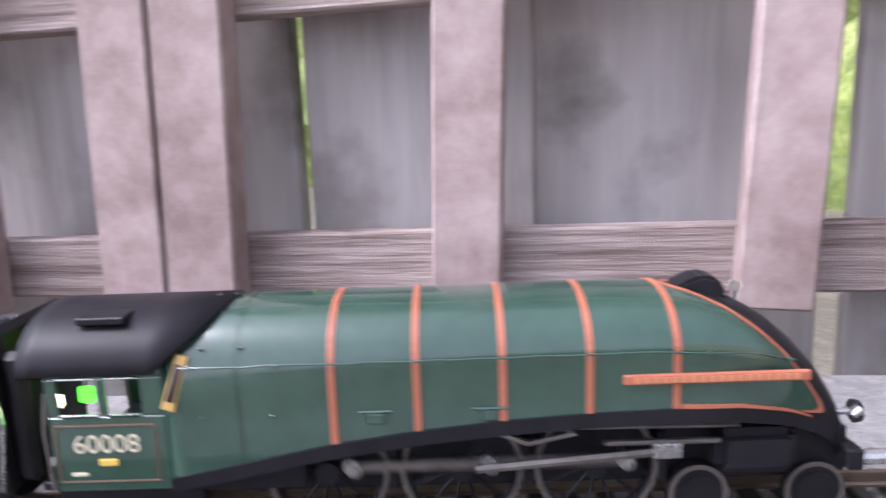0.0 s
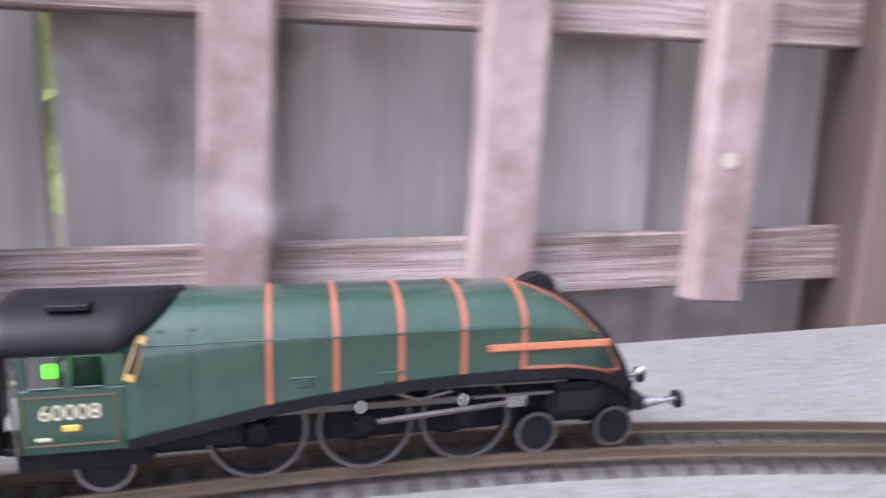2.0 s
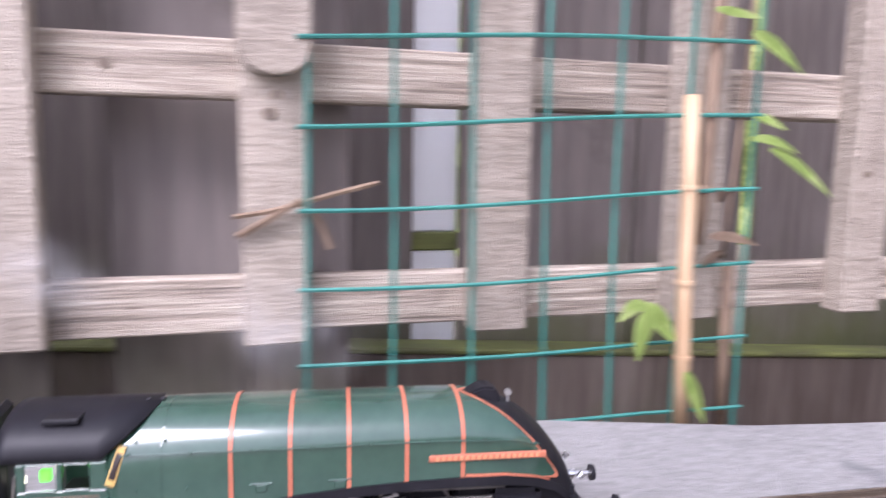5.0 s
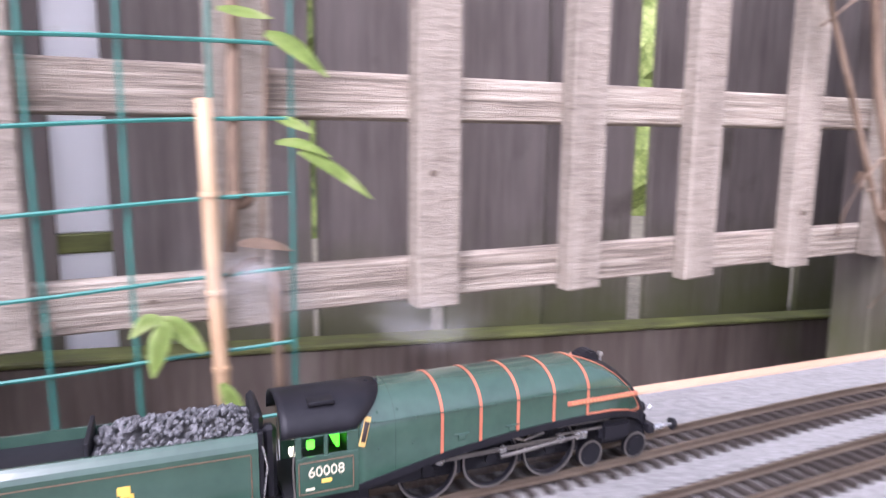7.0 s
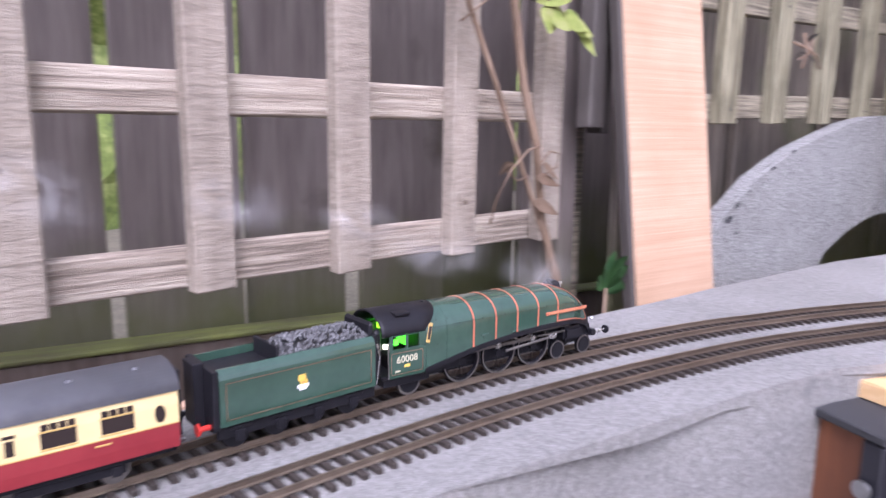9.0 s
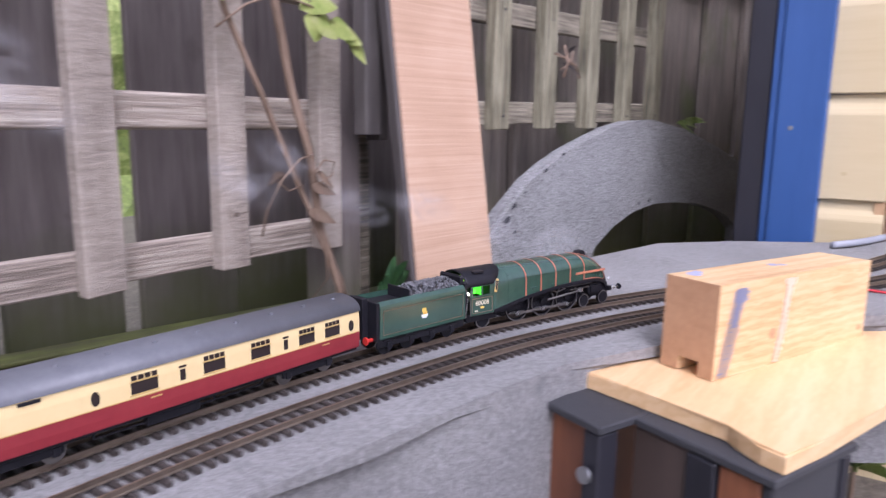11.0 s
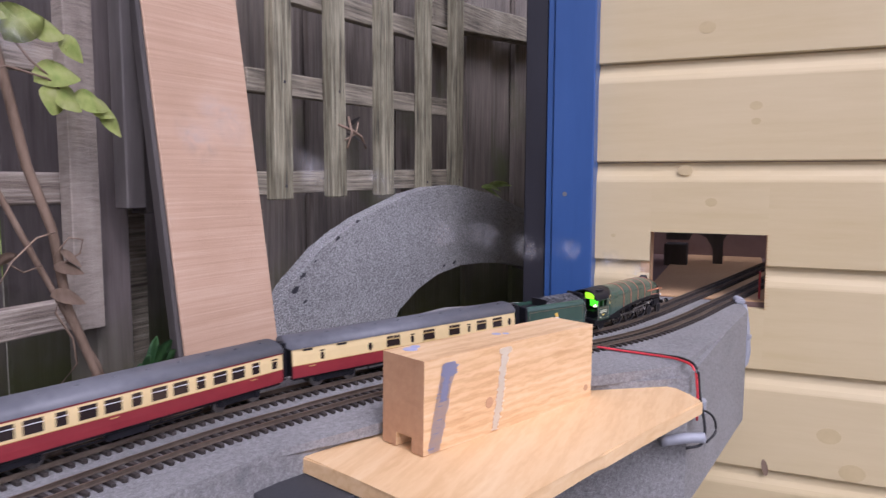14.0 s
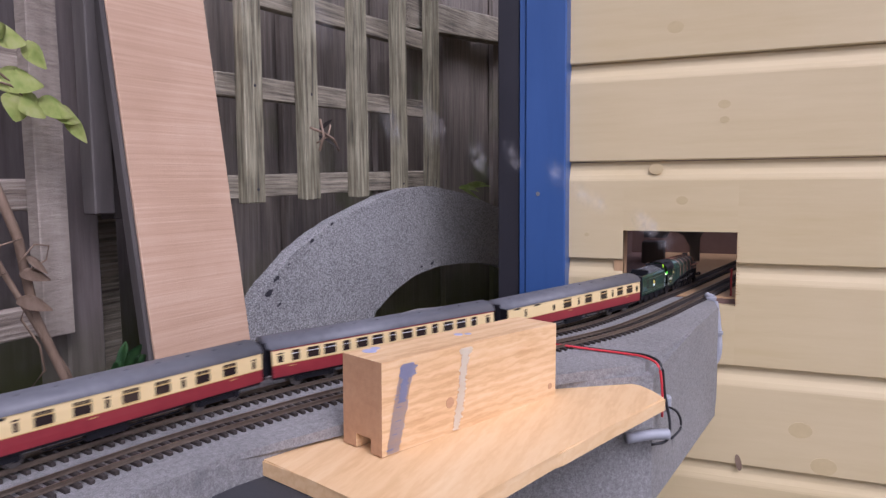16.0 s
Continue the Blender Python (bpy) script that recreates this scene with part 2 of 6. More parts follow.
M["cane"] = textured("bamboo_cane", [(0.42, 0.27, 0.15), (0.60, 0.44, 0.28)], (60, 60, 8), (0.4, 0.6), bump=0.2, coarse=14)
M["wire"] = textured("green_coated_wire", [(0.02, 0.13, 0.11), (0.05, 0.22, 0.18)], (60, 60, 60), (0.35, 0.5), bump=0.05)
M["conduit"] = textured("grey_plastic", [(0.26, 0.27, 0.30), (0.36, 0.37, 0.40)], (40, 40, 40), (0.4, 0.5), bump=0.05)
M["steel"] = textured("dull_steel", [(0.3, 0.3, 0.3), (0.5, 0.5, 0.5)], (80, 80, 80), (0.3, 0.5), metal=0.9, bump=0.1)
M["white_plastic"] = textured("white_plastic", [(0.80, 0.80, 0.80), (0.86, 0.86, 0.86)], (30, 30, 8), (0.35, 0.5), bump=0.05, dirt=((0.5, 0.52, 0.38), 20, 0.66))
M["redwire"] = material("red_wire", (0.6, 0.04, 0.05), 0.4)
M["blackwire"] = material("black_wire", (0.015, 0.015, 0.017), 0.4)
M["redpaint"] = material("red_paint", (0.30, 0.02, 0.02), 0.4)


# ---- mesh helpers ----
def part(name, bm, mats, parent=None, label="", smooth=False):
    me = bpy.data.meshes.new(name)
    bmesh.ops.recalc_face_normals(bm, faces=bm.faces)
    bm.to_mesh(me)
    bm.free()
    for m in (mats if isinstance(mats, (list, tuple)) else [mats]):
        me.materials.append(m)
    if smooth:
        for p in me.polygons:
            p.use_smooth = True
    ob = new(name, me)
    if parent:
        ob.parent = parent
    if label:
        ob["label"] = label
    return ob


def box(bm, x0, x1, y0, y1, z0, z1, mat=0):
    v = [bm.verts.new((x, y, z)) for x in (x0, x1) for y in (y0, y1) for z in (z0, z1)]
    fs = [(0, 1, 3, 2), (4, 6, 7, 5), (0, 4, 5, 1), (2, 3, 7, 6), (0, 2, 6, 4), (1, 5, 7, 3)]
    out = []
    for f in fs:
        face = bm.faces.new([v[i] for i in f])
        face.material_index = mat
        out.append(face)
    return out


def bevelled(x0, x1, y0, y1, z0, z1, w=0.001, seg=1, jitter=0.0):
    bm = bmesh.new()
    box(bm, x0, x1, y0, y1, z0, z1)
    if jitter:
        for v in bm.verts:
            v.co += Vector([random.uniform(-jitter, jitter) for _ in range(3)])
    bmesh.ops.bevel(bm, geom=list(bm.edges), offset=w, segments=seg, affect='EDGES')
    return bm


def prism(pts, y0, y1, w=0.0):
    """A polygon in x, z pushed from y0 to y1."""
    bm = bmesh.new()
    a = [bm.verts.new((x, y0, z)) for x, z in pts]
    b = [bm.verts.new((x, y1, z)) for x, z in pts]
    bm.faces.new(a)
    bm.faces.new(b[::-1])
    n = len(pts)
    for i in range(n):
        bm.faces.new((a[i], b[i], b[(i + 1) % n], a[(i + 1) % n]))
    if w:
        bmesh.ops.bevel(bm, geom=list(bm.edges), offset=w, segments=2, affect='EDGES')
    return bm


def slab(pts, z0, z1, w=0.0):
    """A polygon in x, y pushed from z0 to z1."""
    bm = bmesh.new()
    a = [bm.verts.new((x, y, z0)) for x, y in pts]
    b = [bm.verts.new((x, y, z1)) for x, y in pts]
    bm.faces.new(a[::-1])
    top = bm.faces.new(b)
    n = len(pts)
    for i in range(n):
        bm.faces.new((a[i], a[(i + 1) % n], b[(i + 1) % n], b[i]))
    if w:
        bmesh.ops.bevel(bm, geom=list(top.edges), offset=w, segments=2, affect='EDGES')
    return bm


def tube(bm, pts, r, n=6, mat=0):
    """A round bar through points; r is a number or one per point."""
    rings = []
    pts = [Vector(p) for p in pts]
    for i, p in enumerate(pts):
        d = (pts[min(i + 1, len(pts) - 1)] - pts[max(i - 1, 0)]).normalized()
        u = d.cross(Vector((0.13, 0.21, 0.97)) if abs(d.z) < 0.9 else Vector((1, 0.1, 0))).normalized()
        v = d.cross(u)
        rr = r[i] if isinstance(r, (list, tuple)) else r
        rings.append([bm.verts.new(p + rr * (math.cos(6.2832 * k / n) * u + math.sin(6.2832 * k / n) * v)) for k in range(n)])
    for a, b in zip(rings, rings[1:]):
        for k in range(n):
            bm.faces.new((a[k], a[(k + 1) % n], b[(k + 1) % n], b[k])).material_index = mat
    bm.faces.new(rings[0][::-1]).material_index = mat
    bm.faces.new(rings[-1]).material_index = mat


def disc(bm, c, r, y0, y1, n=20, mat=0):
    """A wheel-like cylinder along y."""
    a = [bm.verts.new((c[0] + r * math.cos(6.2832 * k / n), y0, c[1] + r * math.sin(6.2832 * k / n))) for k in range(n)]
    b = [bm.verts.new((v.co.x, y1, v.co.z)) for v in a]
    bm.faces.new(a).material_index = mat
    bm.faces.new(b[::-1]).material_index = mat
    for k in range(n):
        bm.faces.new((a[k], b[k], b[(k + 1) % n], a[(k + 1) % n])).material_index = mat


def empty(name, m=None):
    ob = new(name)
    ob.empty_display_size = 0.02
    if m is not None:
        ob.matrix_world = m
    return ob


# ---- the line of the tracks ----
RAIL = -0.0073   # rail top
BASE = -0.0135   # surface of the base
LINE = [(-1.9, -1.26), (-1.5, -.99), (-1.0, -.662), (-.586, -.406), (-.388, -.301), (-.233, -.2445), (-.05, -.2175), (.08, -.212), (.3, -.236),
        (.55, -.255), (.8, -.265), (1.0, -.299), (1.12, -.337), (1.23, -.392), (1.35, -.468), (1.48, -.551), (1.58, -.592), (1.7, -.627), (2.0, -.70), (2.4, -.79), (2.8, -.88)]


def rise(x):
    """The base climbs a little towards the shed."""
    return 0.0145 * min(max((x - 1.1) / 0.58, 0.0), 1.0)


def spline(P, n=40):
    P = np.array(P, float)
    out = []
    for i in range(1, len(P) - 2):
        a, b, c, d = P[i - 1:i + 3]
        for k in range(n):
            u = k / n
            out.append(.5 * (2 * b + (c - a) * u + (2 * a - 5 * b + 4 * c - d) * u * u + (3 * b - a - 3 * c + d) * u ** 3))
    return np.array(out)


CURVE = spline(LINE)
ARC = np.r_[0, np.cumsum(np.hypot(*np.diff(CURVE, axis=0).T))]


def on_line(s, side=0.0):
    """The point and heading of the far track at s metres along it, side metres to its left."""
    p = np.array([np.interp(s, ARC, CURVE[:, k]) for k in (0, 1)])
    d = np.array([np.interp(s + .01, ARC, CURVE[:, k]) - np.interp(s - .01, ARC, CURVE[:, k]) for k in (0, 1)])
    d /= np.hypot(*d)
    return p + side * np.array([-d[1], d[0]]), math.atan2(d[1], d[0])


# ---- ground, base, shed ----
GROUND = -0.37
bm = bmesh.new()
g = [bm.verts.new(p) for p in ((-60, -60, GROUND), (60, -60, GROUND), (60, 60, GROUND), (-60, 60, GROUND))]
bm.faces.new(g)
tagged(part("ground", bm, M["gravel"]), "gravelly soil at the foot of the shed", "ground", kind="structure")

far_edge = [(-1.35, -.80), (-.9, -.50), (-.6, -.31), (-.262, -.142), (-.19, -.112), (-.055, -.043), (.05, -.076), (.14, -.105), (.3, -.126), (.4, -.146),
            (.47, -.178), (.71, -.2), (.87, -.214), (1.03, -.225), (1.18, -.242), (1.41, -.268), (1.55, -.31), (1.63, -.40), (1.66, -.50), (1.70, -.565), (1.765, -.58)]
near_edge = [(1.765, -.7225), (1.68, -.722), (1.55, -.70), (1.36, -.667), (1.29, -.56), (1.13, -.449), (1.03, -.410), (.95, -.393), (.85, -.366), (.715, -.356), (.5, -.345), (.25, -.325),
             (.05, -.312), (-.15, -.325), (-.35, -.392), (-.62, -.538), (-1.0, -.765), (-1.45, -1.06)]
bm = slab(far_edge + near_edge, -0.155, BASE, 0.010)
bmesh.ops.triangulate(bm, faces=[f for f in bm.faces if len(f.verts) > 4])
bmesh.ops.subdivide_edges(bm, edges=[e for e in bm.edges if e.calc_length() > .06], cuts=2)
bmesh.ops.triangulate(bm, faces=[f for f in bm.faces if len(f.verts) > 4])
for v in bm.verts:
    if v.co.z > -.05:
        v.co.z += rise(v.co.x)
    else:
        v.co.z += .002 * noise.noise(v.co * 20)
        v.co.xy += .0012 * Vector((noise.noise(v.co * 15), noise.noise(v.co * 15 + Vector((5, 5, 5)))))
tagged(part("track_base", bm, M["foam"]), "rough grey textured base block carrying two model tracks", "track base", kind="structure")

XS = 1.765
LAPS = [.6735, .519, .3648, .2104, .0544, -.1026, -.257, -.4135]
HOLE = (-.7452, -.5779, -.0098, .1014)


def cladding(y0, y1, ztop, zbot, lo=None, hi=None):
    """One shiplap board, its face towards -x, with a cove along its top edge; lo and hi cut it for an opening."""
    prof = [(ztop - .001, .009), (ztop - .006, .0085), (ztop - .014, .006), (ztop - .022, .0025), (ztop - .028, .0006), (ztop - .031, 0), (zbot + .002, 0), (zbot, .0015)]
    lo, hi = (zbot if lo is None else lo), (ztop - .001 if hi is None else hi)
    zs = sorted({z for z, _ in prof if lo < z < hi} | {lo, hi}, reverse=True)
    zz, xx = [p[0] for p in prof][::-1], [p[1] for p in prof][::-1]
    bm = bmesh.new()
    fa = [[bm.verts.new((XS + float(np.interp(z, zz, xx)), y, z)) for z in zs] for y in (y0, y1)]
    ba = [[bm.verts.new((XS + .016, y, z)) for z in (hi, lo)] for y in (y0, y1)]
    for a, b, c, d in zip(fa[0], fa[0][1:], fa[1][1:], fa[1]):
        bm.faces.new((a, b, c, d))
    bm.faces.new((fa[0][0], fa[1][0], ba[1][0], ba[0][0]))
    bm.faces.new((fa[0][-1], ba[0][1], ba[1][1], fa[1][-1]))
    bm.faces.new((ba[0][0], ba[1][0], ba[1][1], ba[0][1]))
    for k in (0, 1):
        bm.faces.new(fa[k] + [ba[k][1], ba[k][0]])
    return bm


shed = empty("wall_shed")
tagged(shed, "cream painted shiplap shed wall with a small opening cut for the trains", "wall", kind="structure")
for zt, zb in zip(LAPS, LAPS[1:]):
    if zb < HOLE[3] and zt > HOLE[2]:
        part("board", cladding(-2.2, HOLE[0], zt, zb), M["shed"], shed)
        part("board", cladding(HOLE[1], -.4905, zt, zb), M["shed"], shed)
        if zt > HOLE[3]:
            part("board", cladding(HOLE[0], HOLE[1], zt, zb, HOLE[3], None), M["shed"], shed)
        if zb < HOLE[2]:
            part("board", cladding(HOLE[0], HOLE[1], zt, zb, None, HOLE[2]), M["shed"], shed)
    else:
        part("board", cladding(-2.2, -.4905, zt, zb), M["shed"], shed)

# the far jamb, the dark inside of the shed and its corner boards
def thing(name, bm, mats, label, category, group="", kind="", smooth=False):
    return tagged(part(name, bm, mats, None, "", smooth), label, category, group, kind)


H0, H1, HZ0, HZ1 = HOLE
jamb = bmesh.new()
box(jamb, XS + .004, XS + .05, H1, H1 + .014, HZ0 - .02, HZ1 + .014)
box(jamb, XS + .016, XS + .05, H0 - .014, H0, HZ0 - .02, HZ1 + .014)
box(jamb, XS + .016, XS + .05, H0, H1, HZ1, HZ1 + .014)
thing("trim_opening", jamb, M["rawwood"], "raw sawn timber lining the opening in the shed", "trim", kind="structure")
bm = bmesh.new()
for b in ((XS + .05, 3.0, -1.13, -1.11, -.07, .31), (XS + .05, 3.0, -.504, -.484, -.07, .31), (2.454, 2.474, -1.11, -.504, -.07, .31),
          (XS + .016, 3.0, -1.11, -.504, -.08, -.002)):
    box(bm, *b)
thing("wall_inside", bm, M["inside"], "dim reddish inside of the shed behind the opening", "wall", kind="structure")
bm = bmesh.new()
box(bm, XS + .016, 3.0, H0 - .01, H1 + .01, -.002, .0004)
thing("floor_inside", bm, M["rawwood"], "bare timber floor where the tracks enter the shed", "floor", kind="structure")
bm = prism([(-.807, -.046), (-.807, .040), (-.769, .053), (-.747, .078), (-.710, .085), (-.688, .078), (-.673, .051), (-.673, -.046), (-.655, -.046), (-.652, .034), (-.639, .057), (-.612, .070), (-.602, .051), (-.553, .051), (-.553, .083), (-.515, .083),
            (-.515, .148), (-.807, .148)], 0, .02)
for v in bm.verts:
    v.co = Vector((2.27 + v.co.y, v.co.x, v.co.z))
bmesh.ops.recalc_face_normals(bm, faces=bm.faces)
thing("tunnel_arch", bm, M["dark_wood"], "dark model arcade inside the shed over the tracks", "model arch")
thing("model_bank", bevelled(2.087, 2.173, -.796, -.553, -.046, -.0098, .004), M["black"], "low dark model bank inside the shed", "model bank")
thing("model_hut", bevelled(2.216, 2.259, -.602, -.555, -.046, .046, .002), M["dark_wood"], "dark model building inside the shed", "model building")

thing("trim_corner", bevelled(XS - .030, XS + .02, -.4915, -.4257, GROUND, .66, .002), M["blue"], "blue painted corner board of the shed", "trim", kind="structure")
thing("trim_corner_strip", bevelled(XS - .026, XS + .02, -.4250, -.4149, GROUND, .66, .001), M["blue"], "narrow blue strip beside the corner board", "trim", kind="structure")
thing("trim_dark", bevelled(XS - .022, XS + .02, -.4145, -.3771, GROUND, .66, .002), M["black"], "black painted edge board of the shed", "trim", kind="structure")
# side wall out of view, given cream paint to bounce light onto the fence
bm = bmesh.new()
box(bm, XS + .02, 3.3, -.418, -.386, GROUND, .66)
thing("wall_shed_side", bm, M["shed"], "unseen side wall of the shed, cream to bounce light onto the fence", "wall", kind="structure")
# roof strip above the view, stopped short so skylight reaches the inside
bm = bmesh.new()
box(bm, XS - .03, 2.05, -2.2, -.375, .68, .71)
thing("roof_shed", bm, M["felt"], "unseen felted roof strip of the shed, cut short to let light in", "roof", kind="structure")
for y, z in ((-.447, .160), (-.447, .545)):
    bm = bmesh.new()
    disc(bm, (0, 0), .0035, -.0006, .0006, 12)
    ob = thing("screw_head", bm, M["steel"], "small screw head in the blue corner board", "screw", "screws in the corner board")
    ob.matrix_basis = pose(XS - .030, y, z, 0, 0, 90)

# ---- fences ----
ANG1 = -158.46
FENCE1 = pose(-.1216, -.0042, 0, 0, 0, ANG1 + 180)      # local x runs towards the corner, -y faces the track
FENCE2 = pose(0, 0, 0)
FENCE3 = pose(1.36, -.100, 0, 0, 0, -7)


def fence(name, m, x0, x1, y, pitch, width, mats, label, gaps, top=.8, seedy=1, spans=None, lap=.007):
    rnd = random.Random(seedy)
    root = empty(name, m)
    tagged(root, label, "fence", kind="structure")
    if spans is None:
        spans = [(x0 + i * pitch, x0 + i * pitch + width + rnd.uniform(-.004, 0) - gaps.get(i, 0)) for i in range(int((x1 - x0) / pitch) + 1)]
    for i, (xa, xb) in enumerate(spans):
        if i % 2:
            xa -= lap if xa - spans[i - 1][1] < .0045 else 0
            xb += lap if i + 1 < len(spans) and spans[i + 1][0] - xb < .0045 else 0
        bm = bevelled(0, xb - xa, 0, .014, GROUND + .02, top + rnd.uniform(-.01, .01), .0015, jitter=.0012)
        ob = part("board", bm, mats[rnd.randrange(len(mats))], root)
        ob.matrix_basis = pose(xa, y + rnd.uniform(0, .003) + (.0175 if i % 2 else 0), 0, 0, 0, rnd.uniform(-.5, .5))
    x0, x1 = spans[0][0], spans[-1][1]
    for z in (-.25, top - .09):
        part("rail", bevelled(x0, x1, y + .03, y + .07, z, z + .06, .002), M["board"], root)
    return root


fence("fence_grey", FENCE1, -1.45, .11, .048, .123, .1225, [M["board_grey"]], "pale grey weathered close-boarded fence", {}, seedy=3,
      spans=[(-1.45, -1.33), (-1.328, -1.2), (-1.198, -1.08), (-1.078, -.96), (-.958, -.84), (-.838, -.716), (-.704, -.57), (-.568, -.411), (-.402, -.29), (-.288, -.165), (-.163, -.04), (-.038, .11)])
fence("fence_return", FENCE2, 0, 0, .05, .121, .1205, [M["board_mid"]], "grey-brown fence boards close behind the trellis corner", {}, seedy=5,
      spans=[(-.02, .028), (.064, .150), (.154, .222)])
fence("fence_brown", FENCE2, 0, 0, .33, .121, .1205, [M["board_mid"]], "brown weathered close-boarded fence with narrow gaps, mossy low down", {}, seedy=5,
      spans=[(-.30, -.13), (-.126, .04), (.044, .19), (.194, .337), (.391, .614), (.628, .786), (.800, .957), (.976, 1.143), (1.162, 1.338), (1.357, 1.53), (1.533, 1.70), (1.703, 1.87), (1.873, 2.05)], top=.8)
white_post = empty("white_post")
tagged(white_post, "white plastic post standing in a gap of the fence", "post")
part("post_shaft", bevelled(.336, .392, .352, .372, .030, .80, .002), M["white_plastic"], white_post)
part("post_foot", bevelled(.336, .392, .352, .372, GROUND, .008, .002), M["white_plastic"], white_post)
part("mossy_joint", bevelled(.334, .394, .350, .374, .008, .030, .002), M["mossy"], white_post, "mossy green joint")
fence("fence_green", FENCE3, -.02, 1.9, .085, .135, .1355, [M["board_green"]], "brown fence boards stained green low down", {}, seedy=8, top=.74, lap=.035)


def trellis(name, m, laths, width, thick, rails, rail_h, z0, top, mats, label, x0, x1, slope=0.0, lean=0.0, seedy=1):
    rnd = random.Random(seedy)
    root = empty(name, m)
    tagged(root, label, "trellis")
    for x, w in laths:
        bm = bevelled(0, w or width, 0, thick, 0, top - z0, .0014, jitter=.0012)
        ob = part("lath", bm, mats[0], root)
        ob.matrix_basis = pose(x, 0, z0 + slope * x + rnd.uniform(-.002, .002), 0, lean + rnd.uniform(-.3, .3), 0)
    for z in rails:
        bm = bevelled(x0, x1, thick, thick + .016, 0, rail_h, .0014, jitter=.0015)
        for v in bm.verts:
            v.co.z += slope * v.co.x
        ob = part("cross_rail", bm, mats[1], root)
        ob.matrix_basis = pose(0, 0, z + rnd.uniform(-.0008, .0008))
    return root


trellis("trellis", FENCE2, [(x, w) for x, w in zip((0, .151, .2985, .452, .606, .756, .9, 1.05, 1.2), (.039, .039, .039, .038, .039, .038, .039, .038, .039))],
        .039, .02, (.0025, .1517, .301, .45, .60, .75), .0365, 0, .93, (M["lath_v"], M["lath_h"]), "weathered grey wooden trellis of square openings on the fence", -.001, 1.238, seedy=2)
trellis("trellis_pinkish", FENCE1, [(-s - w, w) for s, w in zip((0, .1447, .2924, .4353, .5872, .7344, .776, .89, 1.04, 1.19), (.036, .036, .036, .036, .036, .040, .040, .038, .038, .038))],
        .036, .018, (-.0085, .1456, .30, .45, .60), .035, -.014, .93, (M["pink_v"], M["pink_h"]), "pinkish grey weathered trellis on the pale fence", -1.3, .10, slope=.0126, lean=2.2, seedy=4)
trellis("trellis_green", FENCE3, [(x, .034) for x in (.079, .201, .333, .463, .586)], .034, .02, (.157, .2985, .434), .034, .150, .62,
        (M["old_green"], M["old_green_h"]), "old greenish trellis hanging on the fence beside the shed", .047, .626, slope=.022, seedy=6)
bm = bevelled(.56, 1.5, .036, .07, 0, .062, .002, jitter=.0015)
for v in bm.verts:
    v.co.z += .495 + .10 * (v.co.x - .65)
thing("fence_rail", bm, M["old_green_h"], "pale weathered rail across the fence boards beside the shed", "fence rail", kind="structure").matrix_basis = FENCE3
for x, z in ((.098, .172), (.098, .318), (.222, .172), (.219, .318), (.350, .174), (.350, .322), (.480, .178), (.603, .182)):
    bm = bmesh.new()
    disc(bm, (0, 0), .0022, -.0005, .0005, 10)
    thing("nail_hole", bm, M["black"], "small dark nail hole in an old trellis lath", "nail hole", "nail holes in the old trellis").matrix_basis = FENCE3 @ pose(x, 0, z)


for m, x, y, z, r in ((FENCE2, .075, .0195, .169, .006), (FENCE2, .085, .0195, .018, .009), (FENCE2, .345, -.0005, .016, .007), (FENCE2, .172, -.0128, .152, .005), (FENCE2, .168, -.0005, .142, .006),
                      (FENCE2, .62, -.0005, .11, .005), (FENCE2, .41, .0195, .02, .006), (FENCE2, 1.07, -.0005, .06, .005)):
    bm = bmesh.new()
    disc(bm, (0, 0), r * .55, -.0004, .0003, 12)
    for v in bm.verts:
        v.co.x *= 1.3
    ob = thing("knot", bm, M["knot_wood"], "small brown knot in the weathered trellis timber", "wood knot", "knots in the trellis")
    ob.matrix_basis = m @ pose(x, y, z)
thing("fence_post", bevelled(-.046, -.012, .012, .1, GROUND, .85, .003), M["post"], "dark reddish brown fence post between two trellises", "fence post", kind="structure")
bm = bevelled(-.15, 2.0, .288, .324, -.42, -.098, .002)
bm2 = bevelled(-.15, 2.0, .284, .327, -.0975, -.0905, .002)
for v in list(bm.verts) + list(bm2.verts):
    v.co.z -= .069 * (v.co.x - .32)
thing("trim_moss", bm2, M["mossy"], "strip of moss along the gravel board", "moss", kind="structure")
thing("gravel_board", bm, M["board"], "mossy horizontal gravel board at the foot of the fence", "gravel board", kind="structure")
thing("fence_post", bevelled(1.245, 1.30, .02, .075, GROUND, .85, .003), M["board_mid"], "grey-brown timber post at the end of the trellis", "fence post", kind="structure")
thing("fence_post", bevelled(1.305, 1.36, .055, .11, GROUND, .85, .003), M["old_green_h"], "mossy timber post behind the leaning plank", "fence post", kind="structure")
thing("batten", bevelled(1.249, 1.278, -.034, -.012, .145, .95, .0015), M["dark_wood"], "dark weathered batten hanging on the post", "batten")
thing("batten", bevelled(1.281, 1.30, -.028, -.004, .138, .95, .0015), M["dark_wood"], "darker batten with a screw near its end", "batten")

# greenery and a pale sky glow beyond the fence gaps
bm = bmesh.new()
vs = {}
for i in range(61):
    for k in range(15):
        x, z = -6 + i * .25, GROUND + k * .22
        p = Vector((x, 3.0 + .5 * noise.noise(Vector((x, 0, z)) * 1.3) + .15 * noise.noise(Vector((x, 3, z)) * 6), z))
        vs[i, k] = bm.verts.new(p)
for i in range(60):
    for k in range(14):
        bm.faces.new((vs[i, k], vs[i + 1, k], vs[i + 1, k + 1], vs[i, k + 1]))
tagged(part("backdrop", bm, M["grass"]), "bright green garden hedge seen through fence gaps", "hedge", kind="structure")

